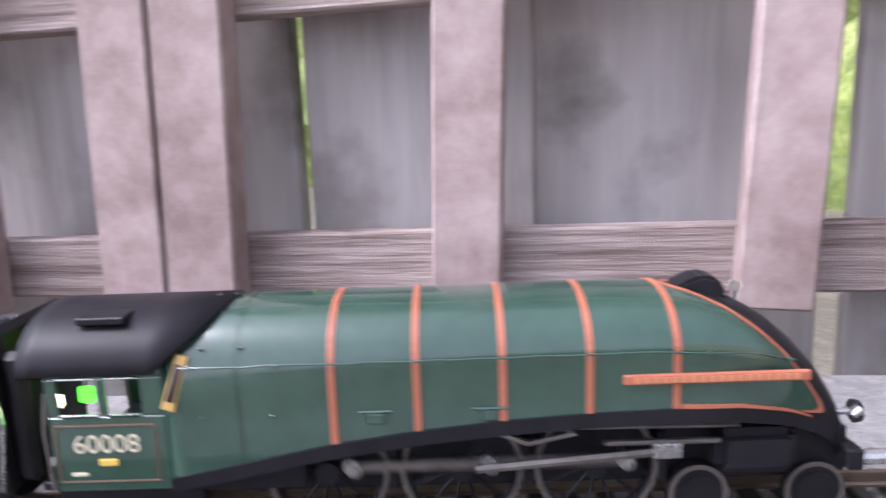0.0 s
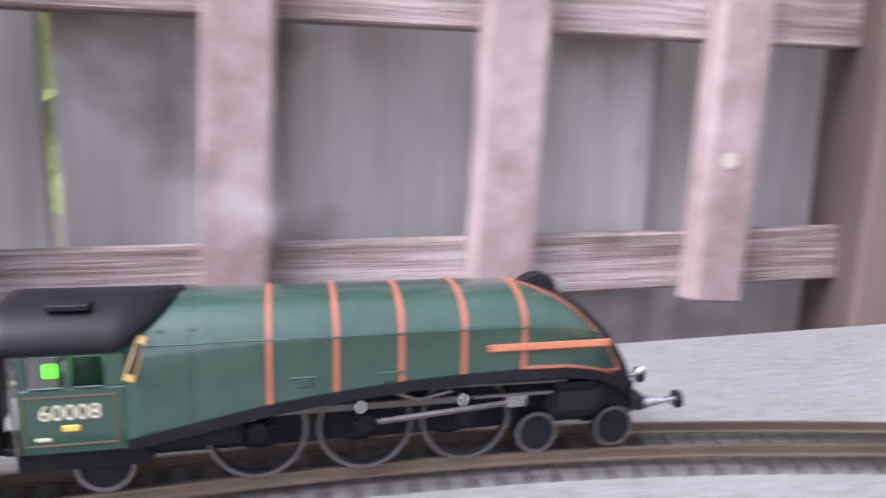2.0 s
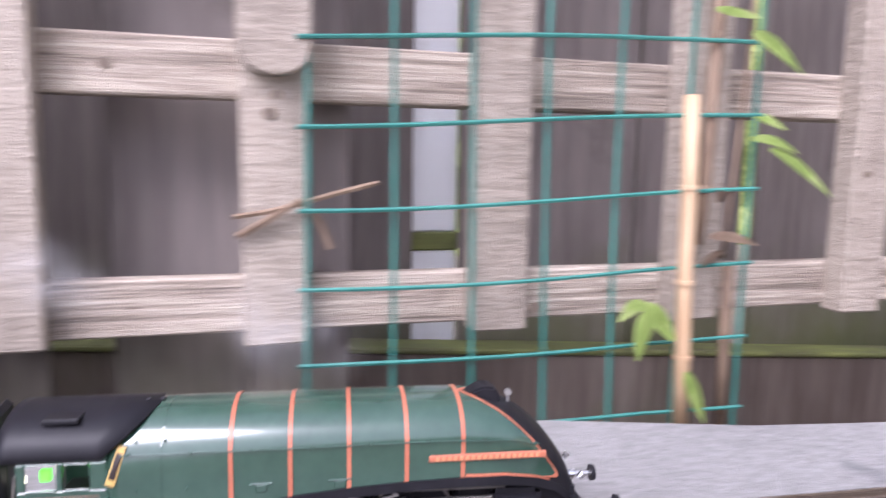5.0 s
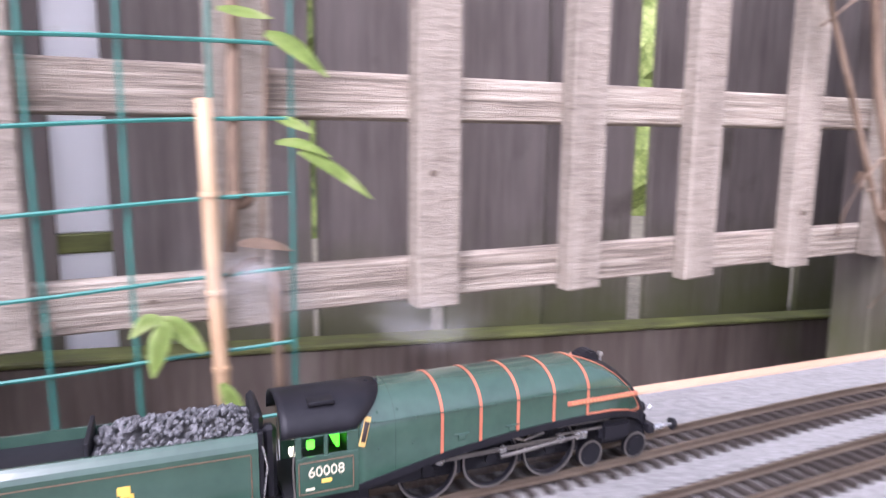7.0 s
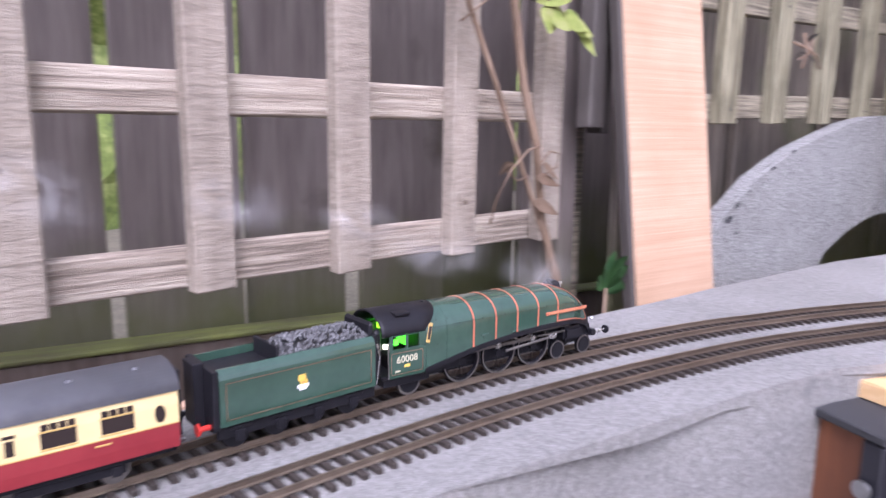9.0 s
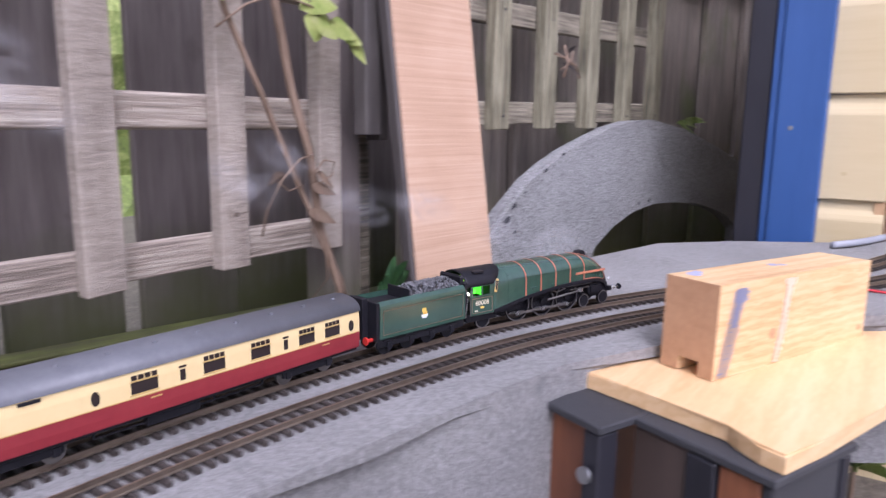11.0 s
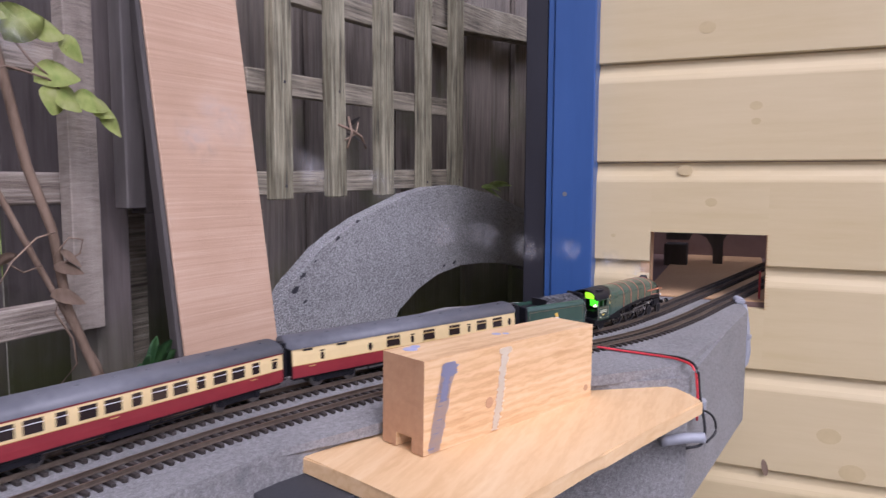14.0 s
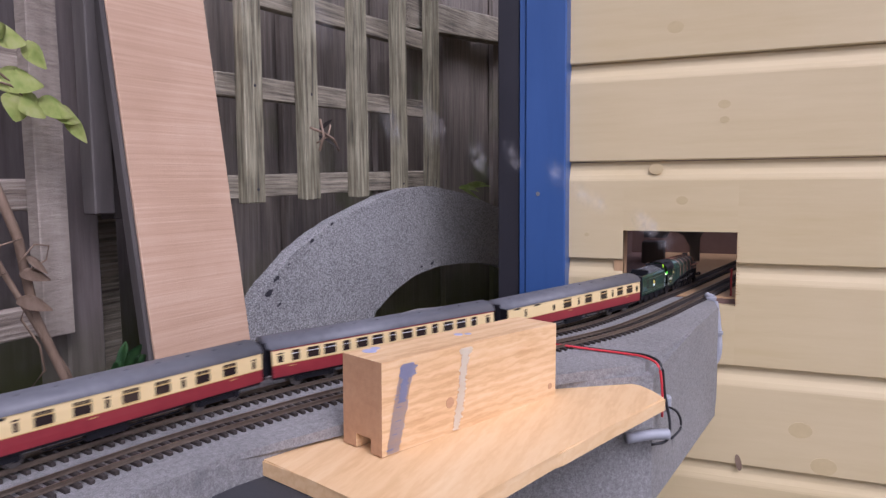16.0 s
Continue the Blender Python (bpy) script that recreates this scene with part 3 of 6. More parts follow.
# ---- plank, arch, block ----
bm = bevelled(0, .1463, 0, .017, -.36, .68, .0012, jitter=.001)
bm2 = bevelled(-.0075, -.0002, .001, .020, -.36, .68, .002, jitter=.002)
ob = empty("plank")
tagged(ob, "freshly sawn pinkish plank with a bark edge leaning on the fence", "plank")
part("sawn_board", bm, M["plank"], ob)
part("bark_edge", bm2, M["dark_wood"], ob, "rough dark brown bark edge")
bm3 = bmesh.new()
rnd = random.Random(12)
for k in range(90):
    z = -.02 + .6 * k / 90
    tube(bm3, [(.1455, .004, z), (.1463 + rnd.uniform(.001, .0045), .002, z + rnd.uniform(-.001, .0005))], [.0006, .0002], 4)
part("splinter_fringe", bm3, M["plank"], ob)["kind"] = "stuff"

ob.matrix_basis = pose(1.259, -.104, 0, -8, -.1, -9)

outer = [(-.11, -.30), (-.10, -.03), (-.045, .034), (.024, .078), (.060, .101), (.115, .119), (.245, .157), (.32, .169), (.405, .173), (.53, .156), (.69, .118), (.80, .090), (.95, .03), (1.02, -.05), (1.04, -.30)]
inner = [(.86, -.30), (.85, -.075), (.78, -.036), (.69, -.016), (.60, .001), (.50, .010), (.42, .013), (.338, .004), (.27, -.011), (.212, -.042), (.175, -.10), (.16, -.30)]
bm = prism(outer + inner, 0, .028, .006)
arch = empty("arch_bridge", pose(1.495, -.125, 0, 0, 0, -10))
tagged(arch, "rough grey painted model stone arch behind the tracks", "model bridge")
part("arch_face", bm, M["arch"], arch)
for cx, cz, r in ((.060, .091, .0060), (-.017, .041, .0075), (-.032, .022, .0085), (-.013, .002, .0045), (.107, .115, .0045), (.398, .022, .007), (.36, .018, .005), (.01, .06, .003)):
    bm = bmesh.new()
    disc(bm, (0, 0), r, -.0004, .0006, 11)
    rnd = random.Random(int(cx * 999) + 7)
    for v in bm.verts:
        v.co.x *= rnd.uniform(.7, 1.2)
        v.co.z *= rnd.uniform(.25, .6)
    ob = part("chip", bm, M["black"], arch, "dark chipped hole in the stone")
    ob.matrix_basis = pose(cx, -.0002, cz, 0, -30, 0)


BLK = pose(1.085, -.501, -.0235, 0, 0.8, -22.4)

def pine_block():
    root = empty("timber_block", BLK)
    tagged(root, "short length of planed pine with blue paint smears", "wood block")
    L, W, H = .217, .047, .0715
    pts = [(0, 0), (.013, 0), (.013, .011), (.031, .011), (.031, 0), (W, 0), (W, H), (0, H)]
    bm = bmesh.new()
    n = 9
    rows = [[bm.verts.new((L * i / n, y, z)) for y, z in pts] for i in range(n + 1)]
    for a, b in zip(rows, rows[1:]):
        for k in range(len(pts)):
            bm.faces.new((a[k], b[k], b[(k + 1) % len(pts)], a[(k + 1) % len(pts)]))
    e0, e1 = bm.faces.new(rows[0]), bm.faces.new(rows[-1][::-1])
    e0.material_index = e1.material_index = 1
    hard = [e for e in bm.edges if e.is_manifold and e.calc_face_angle(0) > .5 and max(v.co.z for v in e.verts) > .012]
    bmesh.ops.bevel(bm, geom=hard, offset=.0045, segments=3, affect='EDGES')
    part("block", bm, [M["pine"], M["pine_end"]], root)
    rnd = random.Random(3)
    def smear(name, x0, x1, z0, z1, mat, skew=0.0, k=14, y=-.0008, round_end=.12, rough=.0012):
        bm = bmesh.new()
        rows = []
        for i in range(k + 1):
            z = z0 + (z1 - z0) * i / k
            pinch = (x1 - x0) * round_end * abs(2 * i / k - 1) ** 4
            a, b = x0 + pinch + rnd.uniform(-rough, rough) + skew * (z - z0), x1 - pinch + rnd.uniform(-1.5 * rough, 1.5 * rough) + skew * (z - z0)
            rows.append([bm.verts.new((x, y, z)) for x in (a, (a + b) / 2, b)])
        for p, q in zip(rows, rows[1:]):
            for j in (0, 1):
                bm.faces.new((p[j], p[j + 1], q[j + 1], q[j]))
        bmesh.ops.solidify(bm, geom=list(bm.faces), thickness=.0003)
        part(name, bm, M[mat], root)
    smear("paint_wash", .0036, .0175, .0008, .066, "bluewash", .22, k=30, y=-.0004, rough=.0009)
    smear("paint_smear", .0165, .0335, .0560, .0672, "bluepaint", .1, k=14, round_end=.2)
    smear("paint_smear", .0150, .0225, .038, .057, "bluepaint", .25, k=16)
    for i in range(15):
        z = .004 + .0034 * i + rnd.uniform(-.0008, .0008)
        x = .004 + .20 * z + rnd.uniform(-.001, .004)
        smear("paint_stroke", x, x + rnd.uniform(.003, .009), z, z + rnd.uniform(.0006, .0014), "bluewash" if i % 3 else "bluepaint", rnd.uniform(0, .4), k=4, y=-.0006)
    smear("paint_streak", .081, .090, .0395, .0685, "whitepaint", .16, k=30, rough=.0016)
    smear("paint_streak", .0745, .083, .002, .041, "whitepaint", .20, k=30, rough=.0016)
    smear("paint_streak", .083, .098, .0635, .0688, "whitepaint", .0, k=6, y=-.0006)
    for cx, cy, r in ((.018, .036, .006), (.027, .040, .004), (.113, .030, .004), (.121, .026, .003)):
        bm = bmesh.new()
        disc(bm, (0, 0), r, -.0003, .0004, 10)
        ob = part("paint_spot", bm, M["bluepaint"], root)
        ob.matrix_basis = pose(cx, cy, H, 90, 0, 0)
    for cx, cz, r in ((.072, .026, .0045), (.208, .012, .003)):
        bm = bmesh.new()
        disc(bm, (cx, cz), r, -.0003, .0004, 14)
        part("knot", bm, M["pine_end"], root)


pine_block()
board_out = [(1.056, -.404), (1.036, -.468), (1.017, -.527), (1.008, -.535), (1.003, -.541), (.996, -.550), (.990, -.564), (1.032, -.581), (1.068, -.593), (1.143, -.618), (1.150, -.6225), (1.215, -.646), (1.312, -.683), (1.330, -.670), (1.346, -.657), (1.358, -.61), (1.367, -.566), (1.152, -.424)]
thing("pine_board", slab(board_out, -.0365, -.0245, .0015), M["ply"], "pale pine board with a broken edge laid on the brown box", "board")
BOX = pose(1.022, -.395, 0, 0, 0, -22.4)


def brown_box():
    root = empty("wooden_box", BOX)
    tagged(root, "brown stained wooden box topped with black felt", "wooden box")
    part("end_panel", bevelled(0, .016, -.048, .010, -.36, -.044, .0015), M["brown"], root)
    part("corner_post", bevelled(-.005, .014, -.064, -.0485, -.36, -.0445, .0015), M["black"], root)
    part("end_panel", bevelled(.028, .042, -.108, -.0645, -.36, -.0445, .0015), M["brown_dark"], root, "dull dark brown panel")
    part("corner_post", bevelled(.026, .044, -.130, -.1085, -.36, -.0445, .0015), M["black"], root)
    part("end_panel", bevelled(.029, .043, -.158, -.1305, -.36, -.0445, .0015), M["brown"], root)
    part("front_panel", bevelled(.030, .104, -.166, -.1585, -.36, -.0445, .0015), M["felt"], root, "dark grey front panel")
    part("corner_post", bevelled(.1045, .114, -.168, -.155, -.36, -.0445, .0015), M["black"], root)
    part("back_panel", bevelled(.0165, .25, -.01, .004, -.36, -.05, .0015), M["brown"], root)
    part("felt_top", bevelled(-.007, .20, -.066, .016, -.0435, -.0375, .001), M["felt"], root)
    part("felt_top", bevelled(.026, .118, -.169, -.0665, -.0435, -.0375, .001), M["felt"], root)
    bm = bmesh.new()
    disc(bm, (0, 0), .006, 0, .003, 14)
    ob = part("bolt", bm, M["steel"], root, "round steel bolt head")
    ob.matrix_basis = pose(-.0080, -.0555, -.075, 0, 0, 90)
    part("felt_flap", slab([(-.012, .0), (.02, .03), (.12, .045), (.125, .018)], -.0365, -.031, .001), M["felt"], root)


brown_box()

# ---- tracks ----
def path_sweep(prof, side, s0, s1, step, z):
    """A profile of (across, up) swept along the line of the tracks."""
    bm = bmesh.new()
    rows = []
    for s in np.arange(s0, s1, step):
        (x, y), a = on_line(s, side)
        rows.append([bm.verts.new((x - u * math.sin(a), y + u * math.cos(a), z + v + rise(x))) for u, v in prof])
    for a, b in zip(rows, rows[1:]):
        for k in range(len(prof)):
            bm.faces.new((a[k], a[(k + 1) % len(prof)], b[(k + 1) % len(prof)], b[k]))
    return bm


RAILPROF = [(-.0012, -.0036), (.0012, -.0036), (.0012, -.0030), (.0004, -.0026), (.0004, -.0011), (.0007, -.0008), (.0007, 0), (-.0007, 0), (-.0007, -.0008), (-.0004, -.0011), (-.0004, -.0026), (-.0012, -.0030)]
SLEEPER = bevelled(-.0017, .0017, -.0158, .0158, -.0065, -.0034, .0004)
sleeper_mesh = bpy.data.meshes.new("sleeper")
SLEEPER.to_mesh(sleeper_mesh)
SLEEPER.free()
sleeper_mesh.materials.append(M["sleeper"])


def railway(side, label):
    root = empty("railway_track")
    tagged(root, label, "railway track", "model tracks on the base")
    for g in (-.0086, .0086):
        part("rail", path_sweep(RAILPROF, side + g, .45, 4.15, .012, RAIL), M["rail"], root)
    rest = bmesh.new()
    n = 0
    for s in np.arange(.5, 4.1, .0085):
        (x, y), a = on_line(s, side)
        if .52 < x < 1.74 and n < 150:
            ob = new("sleeper", sleeper_mesh)
            ob.parent = root
            ob.matrix_basis = Matrix.Translation((x, y, RAIL + rise(x))) @ Euler((0, 0, a + random.uniform(-.02, .02))).to_matrix().to_4x4()
            n += 1
        else:
            fs = box(rest, -.0017, .0017, -.0158, .0158, -.0065, -.0034)
            vs = {v for f in fs for v in f.verts}
            m = Matrix.Translation((x, y, RAIL + rise(x))) @ Euler((0, 0, a)).to_matrix().to_4x4()
            for v in vs:
                v.co = m @ v.co
    me = part("sleeper_bed", rest, M["sleeper"], root)
    me["kind"] = "stuff"
    return root


railway(0.0, "model railway track on which the train runs")
railway(-.0505, "empty model railway track along the edge of the base")

# ---- the train ----
M["loco_green"] = textured("loco_green", [(0.024, 0.055, 0.039), (0.031, 0.069, 0.049), (0.038, 0.080, 0.058)], (120, 120, 120), (0.10, 0.2), bump=0.03, coarse=30, dist=0.0002, coat=0.7)
M["loco_black"] = textured("loco_black", [(0.007, 0.007, 0.009), (0.017, 0.016, 0.020)], (200, 200, 200), (0.35, 0.55), bump=0.08, coarse=30, dist=0.0003)
M["loco_black"].node_tree.nodes["Principled BSDF"].inputs["Specular IOR Level"].default_value = 0.22
M["orange"] = textured("orange_lining", [(0.36, 0.11, 0.062), (0.44, 0.15, 0.085)], (300, 300, 300), (0.25, 0.4), bump=0.0, coarse=30)
M["lining_dim"] = textured("faint_lining", [(0.14, 0.085, 0.05), (0.20, 0.11, 0.065)], (300, 300, 300), (0.35, 0.5), bump=0.0)
M["creamorange"] = material("pale_orange_letter", (0.55, 0.24, 0.12), 0.4)
M["metal_dark"] = textured("dull_motion_metal", [(0.10, 0.09, 0.085), (0.24, 0.22, 0.2)], (300, 300, 300), (0.35, 0.55), metal=0.7, bump=0.05, coarse=40)
M["chrome"] = textured("bright_metal", [(0.5, 0.5, 0.5), (0.7, 0.7, 0.7)], (300, 300, 300), (0.2, 0.35), metal=0.9, bump=0.0, coarse=40)
M["yellow"] = textured("yellow_paint", [(0.62, 0.40, 0.06), (0.75, 0.52, 0.1)], (300, 300, 300), bump=0.0)
M["creamletter"] = textured("cream_lettering", [(0.52, 0.48, 0.34), (0.62, 0.58, 0.43)], (300, 300, 300), bump=0.0)
M["white"] = textured("white_paint", [(0.72, 0.72, 0.72), (0.82, 0.82, 0.82)], (200, 200, 200), bump=0.0)
M["coal"] = textured("coal", [(0.03, 0.03, 0.032), (0.09, 0.09, 0.094), (0.19, 0.19, 0.2)], (700, 700, 700), (0.3, 0.6), bump=0.6, coarse=300, spread=0.1)
M["maroon"] = textured("crimson_paint", [(0.20, 0.018, 0.025), (0.27, 0.03, 0.035)], (120, 120, 120), (0.35, 0.5), bump=0.04, coarse=20, dist=0.0002)
M["cream"] = textured("cream_coach_paint", [(0.66, 0.50, 0.24), (0.74, 0.58, 0.30)], (120, 120, 120), (0.35, 0.5), bump=0.04, coarse=20, dist=0.0002)
M["roof"] = textured("grey_coach_roof", [(0.085, 0.087, 0.098), (0.12, 0.122, 0.135), (0.155, 0.157, 0.17)], (120, 120, 120), (0.4, 0.6), bump=0.08, coarse=18, dist=0.0003)
M["window"] = material("dark_glazing", (0.026, 0.018, 0.017), 0.1)
M["gold"] = material("gold_line", (0.5, 0.33, 0.1), 0.4)
M["redlamp"] = material("red_buffer_beam", (0.5, 0.03, 0.02), 0.4)
glow = material("green_cab_glow", (0.1, 0.8, 0.05), 0.5)
gb = glow.node_tree.nodes["Principled BSDF"]
gb.inputs["Emission Color"].default_value = (0.08, 1.0, 0.01, 1)
gb.inputs["Emission Strength"].default_value = 1.1
M["glow"] = glow
glow2 = material("yellow_green_cab_glow", (0.3, 0.7, 0.05), 0.5)
glow2.node_tree.nodes["Principled BSDF"].inputs["Emission Color"].default_value = (0.42, 1.0, 0.01, 1)
glow2.node_tree.nodes["Principled BSDF"].inputs["Emission Strength"].default_value = 1.0
M["glow_yellow"] = glow2
lamp = material("white_cab_lamp", (0.9, 0.9, 0.7), 0.5)
lb = lamp.node_tree.nodes["Principled BSDF"]
lb.inputs["Emission Color"].default_value = (1.0, 0.95, 0.6, 1)
lb.inputs["Emission Strength"].default_value = 2.0
M["lamp"] = lamp

MM = 0.001 * 0.985


def interp(x, table):
    return float(np.interp(x, [p[0] for p in table], [p[1] for p in table]))


TOP = [(-62, 50.5), (-50, 51), (36, 51), (44, 50.8), (50, 50.1), (56, 48.7), (62, 46.2), (67, 43.0), (72, 38.6), (76, 33.9), (80, 27.8), (83, 21), (84.5, 14)]
HALF = [(-62, 17.4), (36, 17.4), (50, 17.0), (60, 16.0), (68, 14.4), (75, 12.2), (80, 9.8), (83, 7.6), (84.5, 6.5)]
VAL = [(-84, 15.0), (-62, 16.2), (-45, 19.5), (-26, 23.2), (-8, 25.6), (9, 27.2), (26, 28.2), (44, 28.6), (58, 28), (68, 26), (75, 23), (80, 18.5), (83, 15), (84.5, 12.5)]


def skin(x, u, out=0.0):
    """A point on the streamlined casing: x in mm, u from 0 (near lower edge) over the top to 1."""
    t, w, b = interp(x, TOP), interp(x, HALF), interp(x, VAL)
    sh = b + (t - b) * 0.52
    v = u if u <= .5 else 1 - u
    if v < .22:
        y, z, ny, nz = -w, b + (sh - b) * v / .22, -1, 0
    else:
        a = (v - .22) / .28 * math.pi / 2
        y, z = -w * math.cos(a) ** .9, sh + (t - sh) * math.sin(a)
        ny, nz = -math.cos(a), math.sin(a)
    if u > .5:
        y, ny = -y, -ny
    return Vector((x * MM, (y + ny * out) * MM, (z + nz * out) * MM))


def skin_strip(fa, fb, us, out=.3):
    """A raised strip on the casing between x = fa(u) and x = fb(u)."""
    bm = bmesh.new()
    rows = [[bm.verts.new(skin(fa(u), u, out)), bm.verts.new(skin(fb(u), u, out)), bm.verts.new(skin(fb(u), u, -.3)), bm.verts.new(skin(fa(u), u, -.3))] for u in us]
    for a, b in zip(rows, rows[1:]):
        for k in range(4):
            bm.faces.new((a[k], a[(k + 1) % 4], b[(k + 1) % 4], b[k]))
    bm.faces.new(rows[0]), bm.faces.new(rows[-1][::-1])
    return bm


def rail_point(x, side):
    """Where the handrail stands off the casing."""
    z = interp(x, [(-56, 40.6), (40, 41.2), (58, 40.2), (70, 36.8)])
    best = min((skin(x, u, .9) for u in np.linspace(.02, .48, 120)), key=lambda p: abs(p.z - z * MM))
    return Vector((best.x, best.y if side < 0 else -best.y, best.z))


def lining_x(u):
    """Where the green ends and the black nose begins."""
    v = u if u <= .5 else 1 - u
    return interp(v, [(0, 64), (.025, 71), (.06, 75), (.11, 76.2), (.16, 75), (.22, 72), (.30, 66.5), (.38, 58.5), (.45, 50.5), (.5, 45.2)])


def spoked(bm, r, y, n=12):
    """A spoked wheel about the origin, its tread from y inwards."""
    for k in range(24):
        a0, a1 = 6.2832 * k / 24, 6.2832 * (k + 1) / 24
        ring = []
        for a in (a0, a1):
            for rr in (r, r * .88):
                for yy in (y, y + .0022):
                    ring.append(bm.verts.new((rr * math.cos(a), yy, rr * math.sin(a))))
        for f in ((0, 4, 6, 2), (0, 1, 5, 4), (2, 6, 7, 3), (1, 3, 7, 5)):
            bm.faces.new([ring[i] for i in f])
    for k in range(n):
        a = 6.2832 * k / n
        tube(bm, [(r * .14 * math.cos(a), y + .001, r * .14 * math.sin(a)), (r * .9 * math.cos(a), y + .001, r * .9 * math.sin(a))], r * .028, 4)
    disc(bm, (0, 0), r * .2, y - .0006, y + .0024, 12)


def letters(text, size):
    cu = bpy.data.curves.new("letters", 'FONT')
    cu.body, cu.size, cu.extrude = text, size, .00012
    cu.align_x = 'CENTER'
    ob = bpy.data.objects.new("letters", cu)
    me = bpy.data.meshes.new_from_object(ob)
    bpy.data.objects.remove(ob)
    return me


def mbox(bm, *b, mat=0):
    box(bm, *[v * MM for v in b], mat=mat)


def mpart(name, b, mat, root, label="", w=.0003):
    return part(name, bevelled(*[v * MM for v in b], w), M[mat], root, label)


MOVING_WHEELS = []


def tyre(r0, r1, y, wheel, n=28):
    """A thin metal ring on a wheel's outer face."""
    bm = bmesh.new()
    rings = [[bm.verts.new((r * MM * math.cos(6.2832 * k / n), (y + d) * MM, r * MM * math.sin(6.2832 * k / n))) for k in range(n)] for r, d in ((r0, 0), (r1, 0), (r1, .15), (r0, .15))]
    for a, b in zip(rings, rings[1:] + rings[:1]):
        for k in range(n):
            bm.faces.new((a[k], a[(k + 1) % n], b[(k + 1) % n], b[k]))
    part("tyre", bm, M["metal_dark"], wheel, "dull metal tyre")


def locomotive():
    root = empty("steam_locomotive")
    tagged(root, "streamlined green model steam locomotive with orange lining, on the track", "locomotive")
    # casing
    bm = bmesh.new()
    xs = list(np.arange(-60, 36, 4)) + list(np.arange(36, 84.6, 1.2)) + [84.5]
    us = np.linspace(0, 1, 61)
    grid = [[bm.verts.new(skin(x, u)) for u in us] for x in xs]
    for i in range(len(xs) - 1):
        for k in range(60):
            f = bm.faces.new((grid[i][k], grid[i + 1][k], grid[i + 1][k + 1], grid[i][k + 1]))
            f.material_index = 1 if (xs[i] + xs[i + 1]) / 2 > lining_x((us[k] + us[k + 1]) / 2) else 0
    bm.faces.new(grid[0]), bm.faces.new(grid[-1][::-1])
    part("casing", bm, [M["loco_green"], M["loco_black"]], root, smooth=True)
    for x in (-25.6, -8.5, 8.8, 26.2, 43.6):
        part("boiler_band", skin_strip(lambda u, x=x: x - .65, lambda u, x=x: x + .65, np.linspace(0, 1, 41)), M["orange"], root, "thin orange boiler band")
    part("boiler_seam", skin_strip(lambda u: -45.3, lambda u: -44.7, np.linspace(0, 1, 31), .25), M["loco_green"], root)
    for us_ in (np.linspace(.03, .5, 26), np.linspace(.5, .97, 26)):
        part("nose_lining", skin_strip(lambda u: lining_x(u) - 1.2, lambda u: lining_x(u) + .1, us_), M["orange"], root, "curved orange line round the nose")
    for side in (-1, 1):
        bm = bmesh.new()
        pts = [Vector((x * MM, 0, 0)) for x in np.linspace(44.5, 73, 16)]
        rows = []
        for p in pts:
            xx = p.x / MM
            a, b = skin(xx, .004, .35), skin(xx, .022, .35)
            if side > 0:
                a.y, b.y = -a.y, -b.y
            rows.append((bm.verts.new(a), bm.verts.new(b), bm.verts.new(b - Vector((0, side * .0006, 0))), bm.verts.new(a - Vector((0, side * .0006, 0)))))
        for a, b in zip(rows, rows[1:]):
            for k in range(4):
                bm.faces.new((a[k], a[(k + 1) % 4], b[(k + 1) % 4], b[k]))
        part("valance_lining", bm, M["orange"], root)
        # nameplate with unreadable raised writing
        y = side * 17.7
        pl = mpart("nameplate", (33, 70, min(y, y - side), max(y, y - side), 34.2, 36.4), "orange", root, "orange nameplate with tiny raised lettering")
        pl.matrix_basis = pose(0, side * .0002, 0)
        for k in range(18):
            mpart("letter_bar", (35 + k * 1.85, 36.1 + k * 1.85, min(y, y + side * .25), max(y, y + side * .25), 34.7, 35.9), "creamorange", pl, w=.00005)
        # black valance below the casing
        bm = bmesh.new()
        rows = []
        for x in np.linspace(-60, 84, 49):
            b, w = interp(x, VAL), interp(x, HALF)
            rows.append([bm.verts.new((x * MM, side * (w + o) * MM, (b + dz) * MM)) for o, dz in ((.5, .3), (.5, -2.8), (-1.2, -3.2), (-1.2, .3))])
        for a, b in zip(rows, rows[1:]):
            for k in range(4):
                bm.faces.new((a[k], a[(k + 1) % 4], b[(k + 1) % 4], b[k]))
        bm.faces.new(rows[0]), bm.faces.new(rows[-1][::-1])
        part("valance", bm, M["loco_black"], root, "black curved running plate edge", smooth=False)
        # handrail and its knobs
        bm = bmesh.new()
        tube(bm, [rail_point(x, side) for x in np.linspace(-56, 69, 30)], .00022, 5)
        part("handrail", bm, M["loco_green"], root)
        for x in np.arange(-54, 68, 17.3):
            bm = bmesh.new()
            bmesh.ops.create_icosphere(bm, subdivisions=1, radius=.0006, matrix=Matrix.Translation(rail_point(x, side)))
            part("handrail_knob", bm, M["loco_green"], root, "small handrail knob")
        for x, z in ((-52, 30), (-38, 30), (-52, 44), (-44, 44)):
            bm = bmesh.new()
            bmesh.ops.create_icosphere(bm, subdivisions=1, radius=.0005, matrix=Matrix.Translation((x * MM, side * (17.5 if z < 40 else 15.6) * MM, z * MM)))
            part("rivet", bm, M["loco_green"], root)
